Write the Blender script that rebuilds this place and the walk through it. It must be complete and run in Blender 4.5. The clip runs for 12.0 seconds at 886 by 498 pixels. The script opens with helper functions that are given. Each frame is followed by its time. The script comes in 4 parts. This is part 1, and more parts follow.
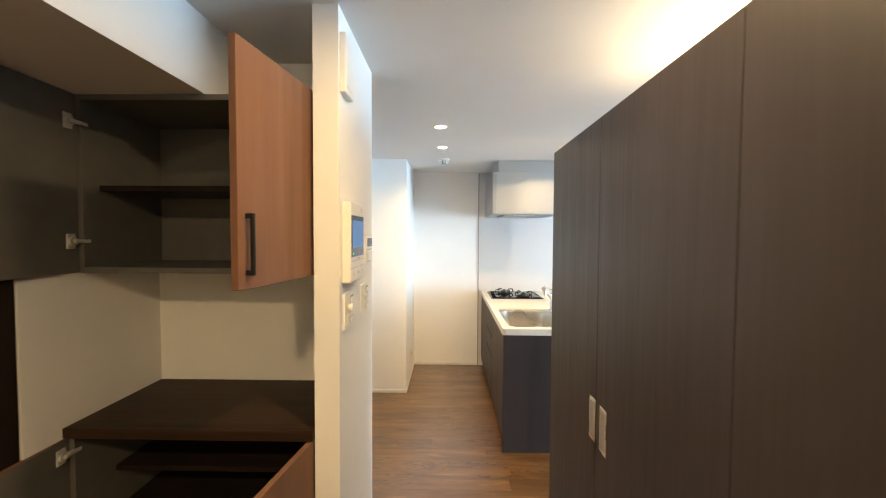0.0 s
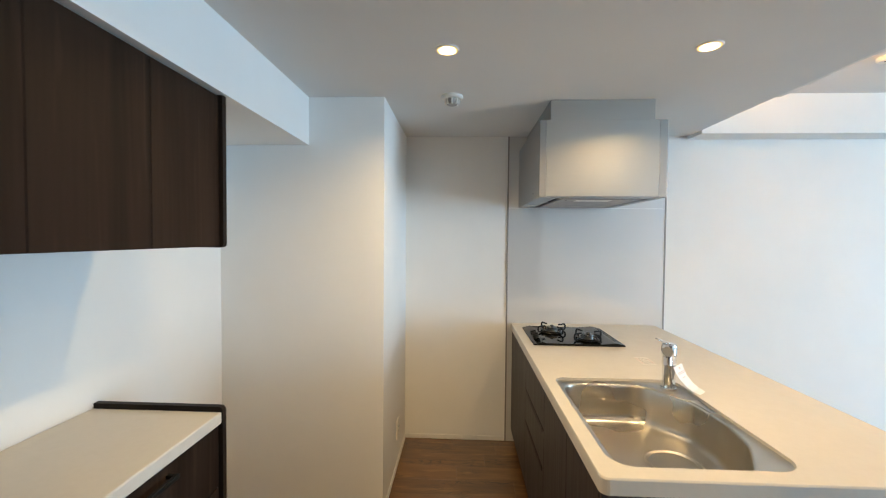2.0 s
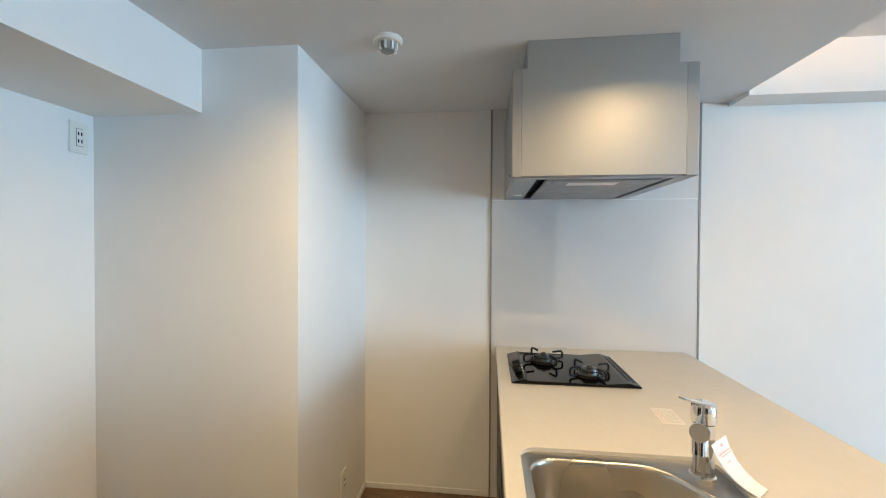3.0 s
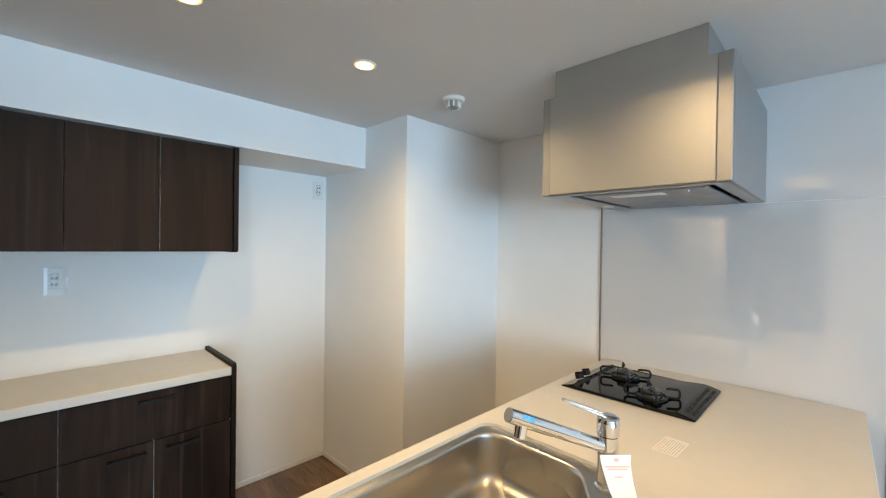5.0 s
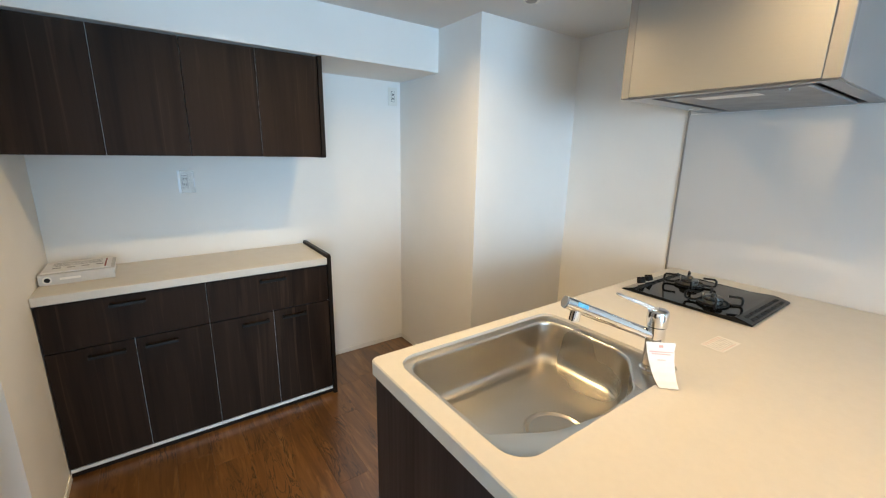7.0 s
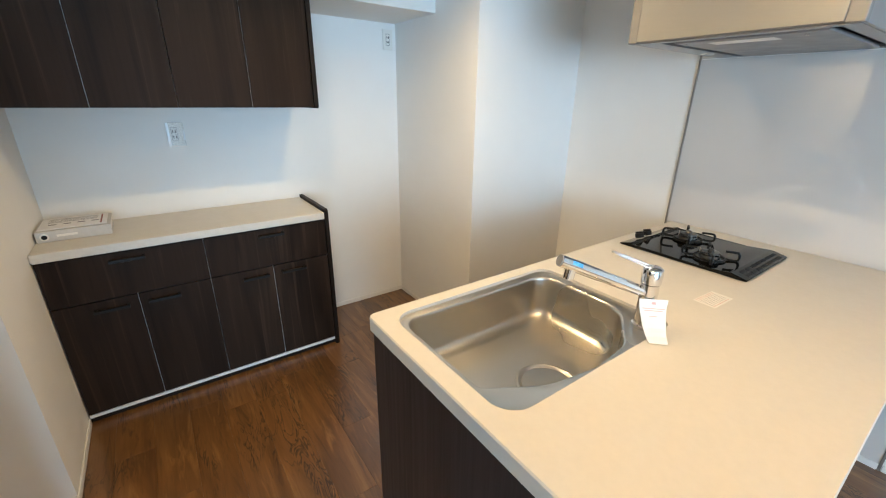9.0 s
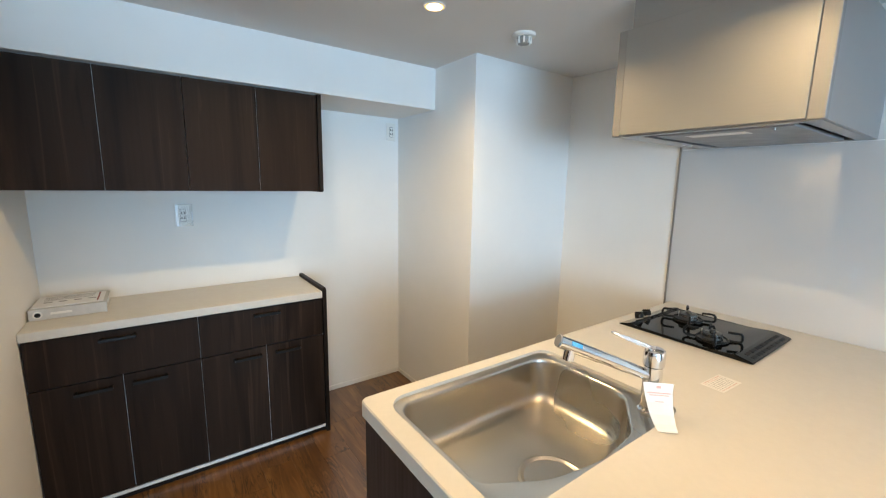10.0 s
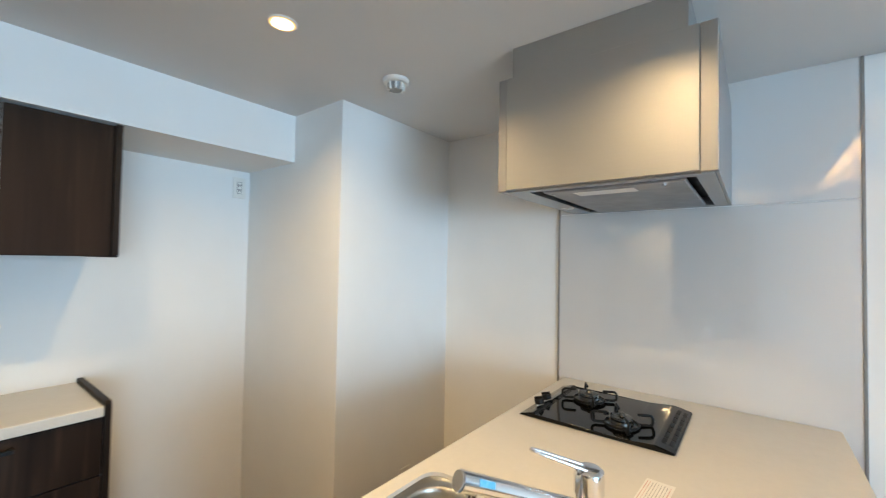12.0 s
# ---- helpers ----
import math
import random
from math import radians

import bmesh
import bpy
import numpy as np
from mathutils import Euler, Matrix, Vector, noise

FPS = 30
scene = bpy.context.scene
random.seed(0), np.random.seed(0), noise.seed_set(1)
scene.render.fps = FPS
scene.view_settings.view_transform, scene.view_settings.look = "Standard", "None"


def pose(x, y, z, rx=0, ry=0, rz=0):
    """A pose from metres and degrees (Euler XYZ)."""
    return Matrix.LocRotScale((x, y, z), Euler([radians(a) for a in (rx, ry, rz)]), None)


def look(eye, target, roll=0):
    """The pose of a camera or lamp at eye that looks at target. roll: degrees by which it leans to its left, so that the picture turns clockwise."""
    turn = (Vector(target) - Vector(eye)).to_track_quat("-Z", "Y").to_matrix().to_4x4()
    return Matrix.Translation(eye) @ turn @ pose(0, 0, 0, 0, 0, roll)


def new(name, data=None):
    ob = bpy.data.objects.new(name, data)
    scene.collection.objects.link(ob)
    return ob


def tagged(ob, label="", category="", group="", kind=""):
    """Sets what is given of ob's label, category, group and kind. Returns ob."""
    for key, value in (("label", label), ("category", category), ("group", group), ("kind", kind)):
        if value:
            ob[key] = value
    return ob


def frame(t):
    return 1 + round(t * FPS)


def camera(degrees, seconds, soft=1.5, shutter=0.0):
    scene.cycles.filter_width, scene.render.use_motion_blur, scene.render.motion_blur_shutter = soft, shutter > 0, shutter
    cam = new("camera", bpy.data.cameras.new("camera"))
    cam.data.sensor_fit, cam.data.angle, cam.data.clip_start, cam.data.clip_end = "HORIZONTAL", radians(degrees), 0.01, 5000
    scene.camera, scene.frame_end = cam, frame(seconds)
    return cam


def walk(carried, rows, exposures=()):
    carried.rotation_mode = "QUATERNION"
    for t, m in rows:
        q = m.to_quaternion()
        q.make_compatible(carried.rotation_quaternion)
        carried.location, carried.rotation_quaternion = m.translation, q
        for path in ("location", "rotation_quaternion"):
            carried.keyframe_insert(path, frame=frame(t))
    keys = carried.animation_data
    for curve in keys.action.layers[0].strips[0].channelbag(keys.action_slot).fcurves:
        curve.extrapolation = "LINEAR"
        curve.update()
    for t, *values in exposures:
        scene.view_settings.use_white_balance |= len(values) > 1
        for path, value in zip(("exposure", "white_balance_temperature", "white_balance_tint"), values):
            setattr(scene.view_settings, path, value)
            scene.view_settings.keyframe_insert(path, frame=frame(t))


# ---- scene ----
cam = camera(95.7, 12.0, soft=1.1, shutter=0.2)
PATH = [
    (0, (0.338, 0.015, 1.475), (0.308, 2.013, 1.402), 0.3),
    (0.5, (0.322, 0.433, 1.443), (0.257, 2.43, 1.374), 0.4),
    (1, (0.314, 0.842, 1.439), (0.235, 2.839, 1.374), 0.4),
    (1.5, (0.313, 1.269, 1.437), (0.227, 3.266, 1.382), 0.5),
    (2, (0.341, 1.658, 1.453), (0.25, 3.655, 1.394), 0.5),
    (2.5, (0.456, 2.055, 1.45), (0.34, 4.051, 1.393), 0.5),
    (2.7, (0.528, 2.188, 1.421), (0.392, 4.183, 1.379), 0.4),
    (4.3, (1.324, 2.343, 1.45), (0.25, 4.029, 1.428), 0.5),
    (4.5, (1.404, 2.308, 1.447), (0.226, 3.924, 1.427), 0.6),
    (5, (1.613, 2.297, 1.457), (0.205, 3.717, 1.441), 0.8),
    (5.5, (1.701, 2.261, 1.458), (0.164, 3.539, 1.43), 1.0),
    (6, (1.699, 2.222, 1.448), (0.095, 3.416, 1.375), 1.1),
    (6.5, (1.696, 2.204, 1.448), (0.087, 3.367, 1.207), 1.2),
    (7, (1.703, 2.207, 1.449), (0.124, 3.342, 0.982), 1.0),
    (7.5, (1.707, 2.204, 1.448), (0.182, 3.298, 0.758), 0.9),
    (7.7, (1.709, 2.212, 1.461), (0.208, 3.284, 0.688), 0.8),
    (9.3, (1.698, 2.23, 1.469), (0.162, 3.337, 0.825), 0.8),
    (9.5, (1.707, 2.23, 1.461), (0.144, 3.35, 0.913), 0.9),
    (10, (1.709, 2.234, 1.469), (0.102, 3.381, 1.146), 1.0),
    (10.5, (1.709, 2.228, 1.473), (0.093, 3.398, 1.342), 1.1),
    (11, (1.672, 2.212, 1.471), (0.094, 3.442, 1.466), 1.1),
    (11.5, (1.578, 2.281, 1.436), (0.075, 3.6, 1.483), 1.1),
    (12, (1.449, 2.528, 1.424), (0.224, 4.108, 1.479), 1.0),
]
walk(cam, [(t, look(eye, target, roll)) for t, eye, target, roll in PATH],
     [(0, 0.85, 6450, 10), (0.6, 0.82, 6450, 10), (1.0, 0.48, 6550, 10), (1.5, 0.24, 7000, 10), (2.0, 0.0, 6600, 10), (2.5, 0.0, 6500, 10), (5.5, 0.0, 6500, 10), (7.0, 0.05, 6500, 10), (9.5, 0.09, 6400, 10), (11.0, 0.0, 6500, 10), (12, 0.0, 6500, 10)])

# exposure and light ---------------------------------------------------------
WORLD = bpy.data.worlds.new("world")
scene.world = WORLD
WORLD.use_nodes = True
sky = WORLD.node_tree.nodes.new("ShaderNodeTexSky")
sky.sky_type, sky.sun_disc = "NISHITA", False
sky.sun_elevation, sky.sun_rotation = radians(40), radians(200)
WORLD.node_tree.links.new(sky.outputs[0], WORLD.node_tree.nodes["Background"].inputs[0])
WORLD.node_tree.nodes["Background"].inputs[1].default_value = 0.08

WARM = (1.0, 0.71, 0.36)
COVE = (1.0, 0.55, 0.19)
DAY = (0.46, 0.73, 1.0)


def lamp(name, at, to, size, energy, color, size_y=None, shape="DISK", spread=180):
    data = bpy.data.lights.new(name, "AREA")
    data.shape, data.size, data.energy, data.color = shape, size, energy, color
    data.spread = radians(spread)
    if size_y:
        data.size_y = size_y
    ob = new(name, data)
    ob.matrix_world = look(at, to)
    return ob


lamp("window_daylight", (7.50, 0.8, 1.1), (0, 0.8, 1.1), 3.4, 370, DAY, 1.9, "RECTANGLE")

# fitted numbers of the room ---------------------------------------------------
XW, YN, ZC = -0.91, 4.510, 2.16          # kitchen west wall, north wall, low ceiling
ZH, XS = 2.39, 1.888                     # living ceiling, where the low ceiling ends
XE, YS = 7.60, -1.20                    # far walls of the living room and hall
BX, BZ = -0.442, 1.918                  # beam along the west wall
CX, CY = -0.054, 3.69                   # column
PX0, PX1, PY0, PY1 = -0.074, 0.004, 1.229, 1.745   # partition stub
NY, NX = 1.65, -0.858                    # hall niche: rear wall, west wall


# materials ---------------------------------------------------------------------
def nodes_of(name):
    m = bpy.data.materials.new(name)
    m.use_nodes = True
    nt = m.node_tree
    return m, nt, nt.nodes["Principled BSDF"]


def mixc(nt, fac, a, b, mode="MIX"):
    n = nt.nodes.new("ShaderNodeMix")
    n.data_type, n.blend_type = "RGBA", mode
    for sock, v in ((n.inputs[0], fac), (n.inputs[6], a), (n.inputs[7], b)):
        if hasattr(v, "is_linked"):
            nt.links.new(v, sock)
        elif isinstance(v, (int, float)):
            sock.default_value = v
        else:
            sock.default_value = (*v, 1)
    return n.outputs[2]


def coords(nt, scale, vary=0.0):
    tc = nt.nodes.new("ShaderNodeTexCoord")
    mp = nt.nodes.new("ShaderNodeMapping")
    mp.inputs["Scale"].default_value = scale
    nt.links.new(tc.outputs["Object"], mp.inputs[0])
    if vary:
        oi = nt.nodes.new("ShaderNodeObjectInfo")
        mul = nt.nodes.new("ShaderNodeMath")
        mul.operation = "MULTIPLY"
        mul.inputs[1].default_value = vary
        nt.links.new(oi.outputs["Random"], mul.inputs[0])
        nt.links.new(mul.outputs[0], mp.inputs["Location"])
    return mp.outputs[0]


def noise_of(nt, vec, scale, detail=4, rough=0.55, distort=0.0):
    n = nt.nodes.new("ShaderNodeTexNoise")
    n.inputs["Scale"].default_value, n.inputs["Detail"].default_value = scale, detail
    n.inputs["Roughness"].default_value, n.inputs["Distortion"].default_value = rough, distort
    nt.links.new(vec, n.inputs["Vector"])
    return n.outputs[0]


def ramp(nt, fac, *stops):
    r = nt.nodes.new("ShaderNodeValToRGB")
    e = r.color_ramp.elements
    while len(e) < len(stops):
        e.new(0.5)
    for el, (p, c) in zip(e, stops):
        el.position, el.color = p, ((*c, 1) if not isinstance(c, (int, float)) else (c, c, c, 1))
    nt.links.new(fac, r.inputs[0])
    return r.outputs[0]


def bumped(nt, b, height, strength, dist=0.001):
    n = nt.nodes.new("ShaderNodeBump")
    n.inputs["Strength"].default_value, n.inputs["Distance"].default_value = strength, dist
    nt.links.new(height, n.inputs["Height"])
    nt.links.new(n.outputs[0], b.inputs["Normal"])


def plain(name, color, rough=0.5, metal=0.0, grain=0.04, scale=40, bump=0.0, coat=0.0, bscale=400):
    """A surface of one colour with faint blotches, uneven gloss and fine relief."""
    m, nt, b = nodes_of(name)
    v = coords(nt, (1, 1, 1))
    big = noise_of(nt, v, scale, 5)
    dark = tuple(c * (1 - grain * 2) for c in color)
    lite = tuple(min(1, c * (1 + grain)) for c in color)
    nt.links.new(ramp(nt, big, (0.3, dark), (0.7, lite)), b.inputs["Base Color"])
    nt.links.new(ramp(nt, noise_of(nt, v, scale * 0.3, 3), (0.3, max(0.0, rough - 0.06)), (0.7, min(1.0, rough + 0.06))), b.inputs["Roughness"])
    b.inputs["Metallic"].default_value = metal
    b.inputs["Coat Weight"].default_value = coat
    b.inputs["Coat Roughness"].default_value = 0.03
    if bump:
        bumped(nt, b, noise_of(nt, v, bscale, 3), bump)
    return m


def wood(name, dark, mid, lite, axis=2, rough=0.45, contrast=1.0, streaks=0.0):
    """Laminate with grain along one axis; each piece takes its own stretch of the pattern."""
    m, nt, b = nodes_of(name)
    sc = [7.0, 7.0, 7.0]
    sc[axis] = 0.55
    v = coords(nt, sc, 37.0)
    broad = noise_of(nt, v, 1.1, 3, 0.5, 0.6)
    sc2 = [95.0, 95.0, 95.0]
    sc2[axis] = 2.2
    fine = noise_of(nt, coords(nt, sc2, 11.0), 1.0, 5, 0.65, 0.3)
    base = ramp(nt, broad, (0.30, dark), (0.52, mid), (0.60, mid), (0.78, lite))
    if streaks:
        sc3 = [42.0, 42.0, 42.0]
        sc3[axis] = 1.3
        thin = noise_of(nt, coords(nt, sc3, 23.0), 1.0, 2, 0.5, 0.8)
        base = mixc(nt, ramp(nt, thin, (0.60, 0.0), (0.76, streaks)), base, tuple(c * 1.25 for c in lite))
        base = mixc(nt, ramp(nt, thin, (0.28, streaks), (0.40, 0.0)), base, tuple(c * 0.8 for c in dark))
    fac = ramp(nt, fine, (0.35, 0.80), (0.65, 1.0))
    nt.links.new(mixc(nt, 0.75 * contrast, base, fac, "MULTIPLY"), b.inputs["Base Color"])
    nt.links.new(ramp(nt, fine, (0.3, rough + 0.08), (0.7, rough - 0.05)), b.inputs["Roughness"])
    b.inputs["Specular IOR Level"].default_value = 0.11
    bumped(nt, b, fine, 0.05, 0.0005)
    return m


def brushed(name, color, rough, along=0, strength=0.06):
    m, nt, b = nodes_of(name)
    sc = [700.0, 700.0, 700.0]
    sc[along] = 9.0
    n = noise_of(nt, coords(nt, sc), 1.0, 3)
    nt.links.new(ramp(nt, n, (0.3, tuple(c * 0.93 for c in color)), (0.7, color)), b.inputs["Base Color"])
    nt.links.new(ramp(nt, n, (0.3, rough - 0.05), (0.7, rough + 0.05)), b.inputs["Roughness"])
    b.inputs["Metallic"].default_value = 1.0
    bumped(nt, b, n, strength, 0.0003)
    return m


def glow(name, color, strength):
    m, nt, b = nodes_of(name)
    b.inputs["Base Color"].default_value = (0.02, 0.02, 0.02, 1)
    b.inputs["Emission Color"].default_value = (*color, 1)
    b.inputs["Emission Strength"].default_value = strength
    return m


def floor_wood():
    """Variegated walnut boards: heartwood, dark figure lines and pale sapwood streaks along the board."""
    m, nt, b = nodes_of("walnut_floor")
    v = coords(nt, (1.1, 9.0, 9.0), 53.0)
    broad = noise_of(nt, v, 1.0, 4, 0.55, 1.2)
    fine = noise_of(nt, coords(nt, (6.0, 150.0, 150.0), 17.0), 1.0, 4, 0.6)
    streak = noise_of(nt, coords(nt, (1.5, 13.0, 13.0), 91.0), 1.0, 4, 0.55, 2.4)
    base = ramp(nt, broad, (0.25, (0.075, 0.031, 0.0085)), (0.43, (0.128, 0.055, 0.0145)), (0.58, (0.168, 0.075, 0.0205)), (0.78, (0.225, 0.108, 0.033)))
    oi = nt.nodes.new("ShaderNodeObjectInfo")
    tone = ramp(nt, oi.outputs["Random"], (0.0, 0.80), (0.5, 0.97), (1.0, 1.12))
    c = mixc(nt, 1.0, base, tone, "MULTIPLY")
    c = mixc(nt, ramp(nt, streak, (0.56, 0.0), (0.72, 0.6)), c, (0.31, 0.160, 0.050))
    c = mixc(nt, ramp(nt, streak, (0.28, 0.75), (0.40, 0.0)), c, (0.040, 0.016, 0.006))
    c = mixc(nt, 0.5, c, ramp(nt, fine, (0.35, 0.72), (0.65, 1.0)), "MULTIPLY")
    vein = noise_of(nt, coords(nt, (3.2, 17.0, 17.0), 71.0), 1.0, 3, 0.5, 3.0)
    patch = noise_of(nt, coords(nt, (2.0, 7.0, 7.0), 29.0), 1.0, 2, 0.5)
    line = mixc(nt, 1.0, ramp(nt, vein, (0.455, 0.0), (0.49, 1.0), (0.51, 1.0), (0.545, 0.0)), ramp(nt, patch, (0.50, 0.0), (0.62, 0.9)), "MULTIPLY")
    c = mixc(nt, line, c, (0.022, 0.010, 0.005))
    nt.links.new(c, b.inputs["Base Color"])
    nt.links.new(ramp(nt, fine, (0.3, 0.40), (0.7, 0.30)), b.inputs["Roughness"])
    b.inputs["Coat Weight"].default_value = 1.0
    b.inputs["Coat Roughness"].default_value = 0.26
    bumped(nt, b, fine, 0.12, 0.0006)
    return m


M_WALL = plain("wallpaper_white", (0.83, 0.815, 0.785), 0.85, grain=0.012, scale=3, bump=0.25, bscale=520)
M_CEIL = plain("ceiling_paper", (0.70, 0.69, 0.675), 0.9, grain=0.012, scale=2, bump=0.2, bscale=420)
M_TRIM = plain("white_trim", (0.78, 0.76, 0.73), 0.5, grain=0.02)
M_DARK = wood("dark_walnut_laminate", (0.012, 0.0067, 0.0042), (0.026, 0.0151, 0.0097), (0.060, 0.0365, 0.0235), rough=0.52, contrast=0.6, streaks=0.45)
M_EDGE = wood("dark_edge_band", (0.014, 0.010, 0.008), (0.020, 0.014, 0.011), (0.030, 0.020, 0.016))
M_PEN = wood("espresso_laminate", (0.023, 0.0172, 0.0165), (0.033, 0.0252, 0.024), (0.045, 0.035, 0.033), rough=0.45, contrast=0.22)
M_PEN.node_tree.nodes["Principled BSDF"].inputs["Specular IOR Level"].default_value = 0.34
M_RED = wood("red_brown_walnut", (0.14, 0.070, 0.042), (0.195, 0.100, 0.062), (0.24, 0.130, 0.082), rough=0.4, contrast=0.25)
M_TOPW = wood("brown_walnut_top", (0.028, 0.015, 0.009), (0.045, 0.026, 0.016), (0.065, 0.038, 0.024), axis=0)
M_INNER = plain("grey_brown_liner", (0.115, 0.110, 0.099), 0.55, grain=0.05, scale=14, bump=0.1)
M_CARC = plain("white_carcass", (0.72, 0.72, 0.72), 0.5)
M_TOP = plain("ivory_worktop", (0.61, 0.575, 0.508), 0.36, grain=0.012, scale=60)
M_STEEL = plain("satin_stainless", (0.55, 0.52, 0.465), 0.30, 1.0, grain=0.015, scale=6)
M_HOOD = brushed("satin_hood_steel", (0.46, 0.455, 0.435), 0.50, 0, 0.05)
for sock, v in (("Coat Weight", 0.12), ("Coat Roughness", 0.20)):
    M_HOOD.node_tree.nodes["Principled BSDF"].inputs[sock].default_value = v
M_HOODT = brushed("hood_edge_steel", (0.40, 0.392, 0.375), 0.52, 2, 0.05)
M_DUCT = brushed("duct_cover_steel", (0.44, 0.44, 0.44), 0.42, 0, 0.05)
M_GREY = plain("grey_enamel", (0.22, 0.22, 0.225), 0.35, grain=0.02)
M_HINGE = plain("hinge_steel", (0.72, 0.69, 0.62), 0.3, 0.55, grain=0.03)
M_CHROME = plain("chrome", (0.80, 0.80, 0.80), 0.08, 1.0, grain=0.01)
M_NICKEL = plain("nickel", (0.74, 0.70, 0.63), 0.30, 1.0, grain=0.03)
M_BLACKG = plain("black_glass", (0.003, 0.003, 0.003), 0.02, grain=0.02)
M_BLACKG.node_tree.nodes["Principled BSDF"].inputs["Specular IOR Level"].default_value = 0.25
M_SLOT = plain("vent_black", (0.002, 0.002, 0.002), 0.7)
M_IRON = plain("black_enamel_iron", (0.006, 0.006, 0.006), 0.42, grain=0.05, bump=0.1)
M_IRON.node_tree.nodes["Principled BSDF"].inputs["Specular IOR Level"].default_value = 0.22
M_BURN = plain("burner_alloy", (0.085, 0.083, 0.08), 0.30, 0.9, grain=0.08)
M_BLK = plain("black_metal", (0.007, 0.0065, 0.006), 0.5, grain=0.05)
M_BLK.node_tree.nodes["Principled BSDF"].inputs["Specular IOR Level"].default_value = 0.25
M_PANEL = plain("gloss_white_panel", (0.635, 0.622, 0.607), 0.05, grain=0.006, scale=2, coat=1.0)
M_PANEL.node_tree.nodes["Principled BSDF"].inputs["Coat IOR"].default_value = 1.85
M_ALU = plain("grey_joint", (0.28, 0.265, 0.25), 0.45, 0.5)
M_PLAST = plain("white_plastic", (0.80, 0.77, 0.71), 0.38, grain=0.01)
M_PLASTD = plain("grey_plastic", (0.30, 0.29, 0.27), 0.45)
M_SCREENB = plain("screen_bezel", (0.035, 0.042, 0.05), 0.18, grain=0.02)
M_LCD = plain("lcd_grey", (0.20, 0.18, 0.16), 0.25)
M_PAPER = plain("white_paper", (0.82, 0.81, 0.80), 0.7, grain=0.015)
M_NOTE = plain("cream_paper", (0.78, 0.75, 0.69), 0.6, grain=0.02)
M_NOTEP = plain("faint_grey_print", (0.34, 0.32, 0.30), 0.7)
M_NOTER = plain("faint_red_print", (0.62, 0.38, 0.32), 0.7)
M_PINK = plain("pink_print", (0.82, 0.46, 0.42), 0.7)
M_PRINT = plain("grey_print", (0.28, 0.27, 0.28), 0.7)
M_MAROON = plain("maroon_print", (0.25, 0.05, 0.04), 0.6)
M_BLUE = plain("blue_film", (0.12, 0.45, 0.80), 0.25)
M_FLOOR = floor_wood()
M_SUB = plain("floor_joint", (0.060, 0.026, 0.012), 0.8)
M_SCREEN = glow("monitor_screen", (0.05, 0.16, 0.36), 0.55)
M_GREEN = glow("green_lamp", (0.1, 0.9, 0.05), 0.8)
M_BLUEL = glow("blue_lamp", (0.1, 0.1, 1.0), 0.8)
M_LED = glow("led_diffuser", (1.0, 0.80, 0.52), 14.0)
# emission stands in for the downlight's warm glow on its rim
M_REFL = glow("painted_rim_glow", (1.0, 0.62, 0.22), 1.6)
M_BIND = plain("binder_grey", (0.55, 0.53, 0.50), 0.45)

m, nt, b = nodes_of("clear_film")
b.inputs["Base Color"].default_value = (0.9, 0.93, 0.95, 1)
b.inputs["Roughness"].default_value = 0.12
b.inputs["Alpha"].default_value = 0.12
M_FILM = m
M_FOLD = plain("folded_film", (0.84, 0.86, 0.88), 0.2, grain=0.02)
m, nt, b = nodes_of("window_glass")
b.inputs["Transmission Weight"].default_value = 1.0
b.inputs["Roughness"].default_value = 0.0
M_GLASS = m


# building helpers ------------------------------------------------------------------
ORIGIN = {}


def thing(name, at, label, category, group="", kind=""):
    ob = new(name)
    ob.location = at
    ob.empty_display_size = 0.05
    ORIGIN[ob.name] = Vector(at)
    return tagged(ob, label, category, group, kind)


def mesh_of(name, bm, material, origin=(0, 0, 0), smooth=False):
    bmesh.ops.translate(bm, verts=bm.verts, vec=-Vector(origin))
    bmesh.ops.recalc_face_normals(bm, faces=bm.faces)
    me = bpy.data.meshes.new(name)
    bm.to_mesh(me)
    bm.free()
    me.materials.append(material)
    if smooth:
        me.polygons.foreach_set("use_smooth", [True] * len(me.polygons))
        me.set_sharp_from_angle(angle=radians(38))
    return me


def part(name, bm, material, parent, label="", smooth=False):
    o = ORIGIN[parent.name]
    ob = new(name, mesh_of(name, bm, material, o, smooth))
    ob.parent = parent
    ORIGIN[ob.name] = o
    return tagged(ob, label)


def single(name, bm, material, label, category, group="", kind="", at=(0, 0, 0), smooth=False):
    ob = new(name, mesh_of(name, bm, material, at, smooth))
    ob.location = at
    ORIGIN[ob.name] = Vector(at)
    return tagged(ob, label, category, group, kind)


def box(x0, x1, y0, y1, z0, z1, bev=0.0, seg=2, bm=None):
    one = bmesh.new()
    bmesh.ops.create_cube(one, size=1)
    bmesh.ops.scale(one, verts=one.verts, vec=(x1 - x0, y1 - y0, z1 - z0))
    bmesh.ops.translate(one, verts=one.verts, vec=((x0 + x1) / 2, (y0 + y1) / 2, (z0 + z1) / 2))
    if bev:
        bmesh.ops.bevel(one, geom=one.edges[:], offset=bev, segments=seg, affect="EDGES", profile=0.5)
    if bm is None:
        return one
    return join(bm, one)


def join(bm, other):
    me = bpy.data.meshes.new("tmp")
    other.to_mesh(me)
    other.free()
    bm.from_mesh(me)
    bpy.data.meshes.remove(me)
    return bm


def turned(bm, m):
    bmesh.ops.transform(bm, matrix=m, verts=bm.verts)
    return bm


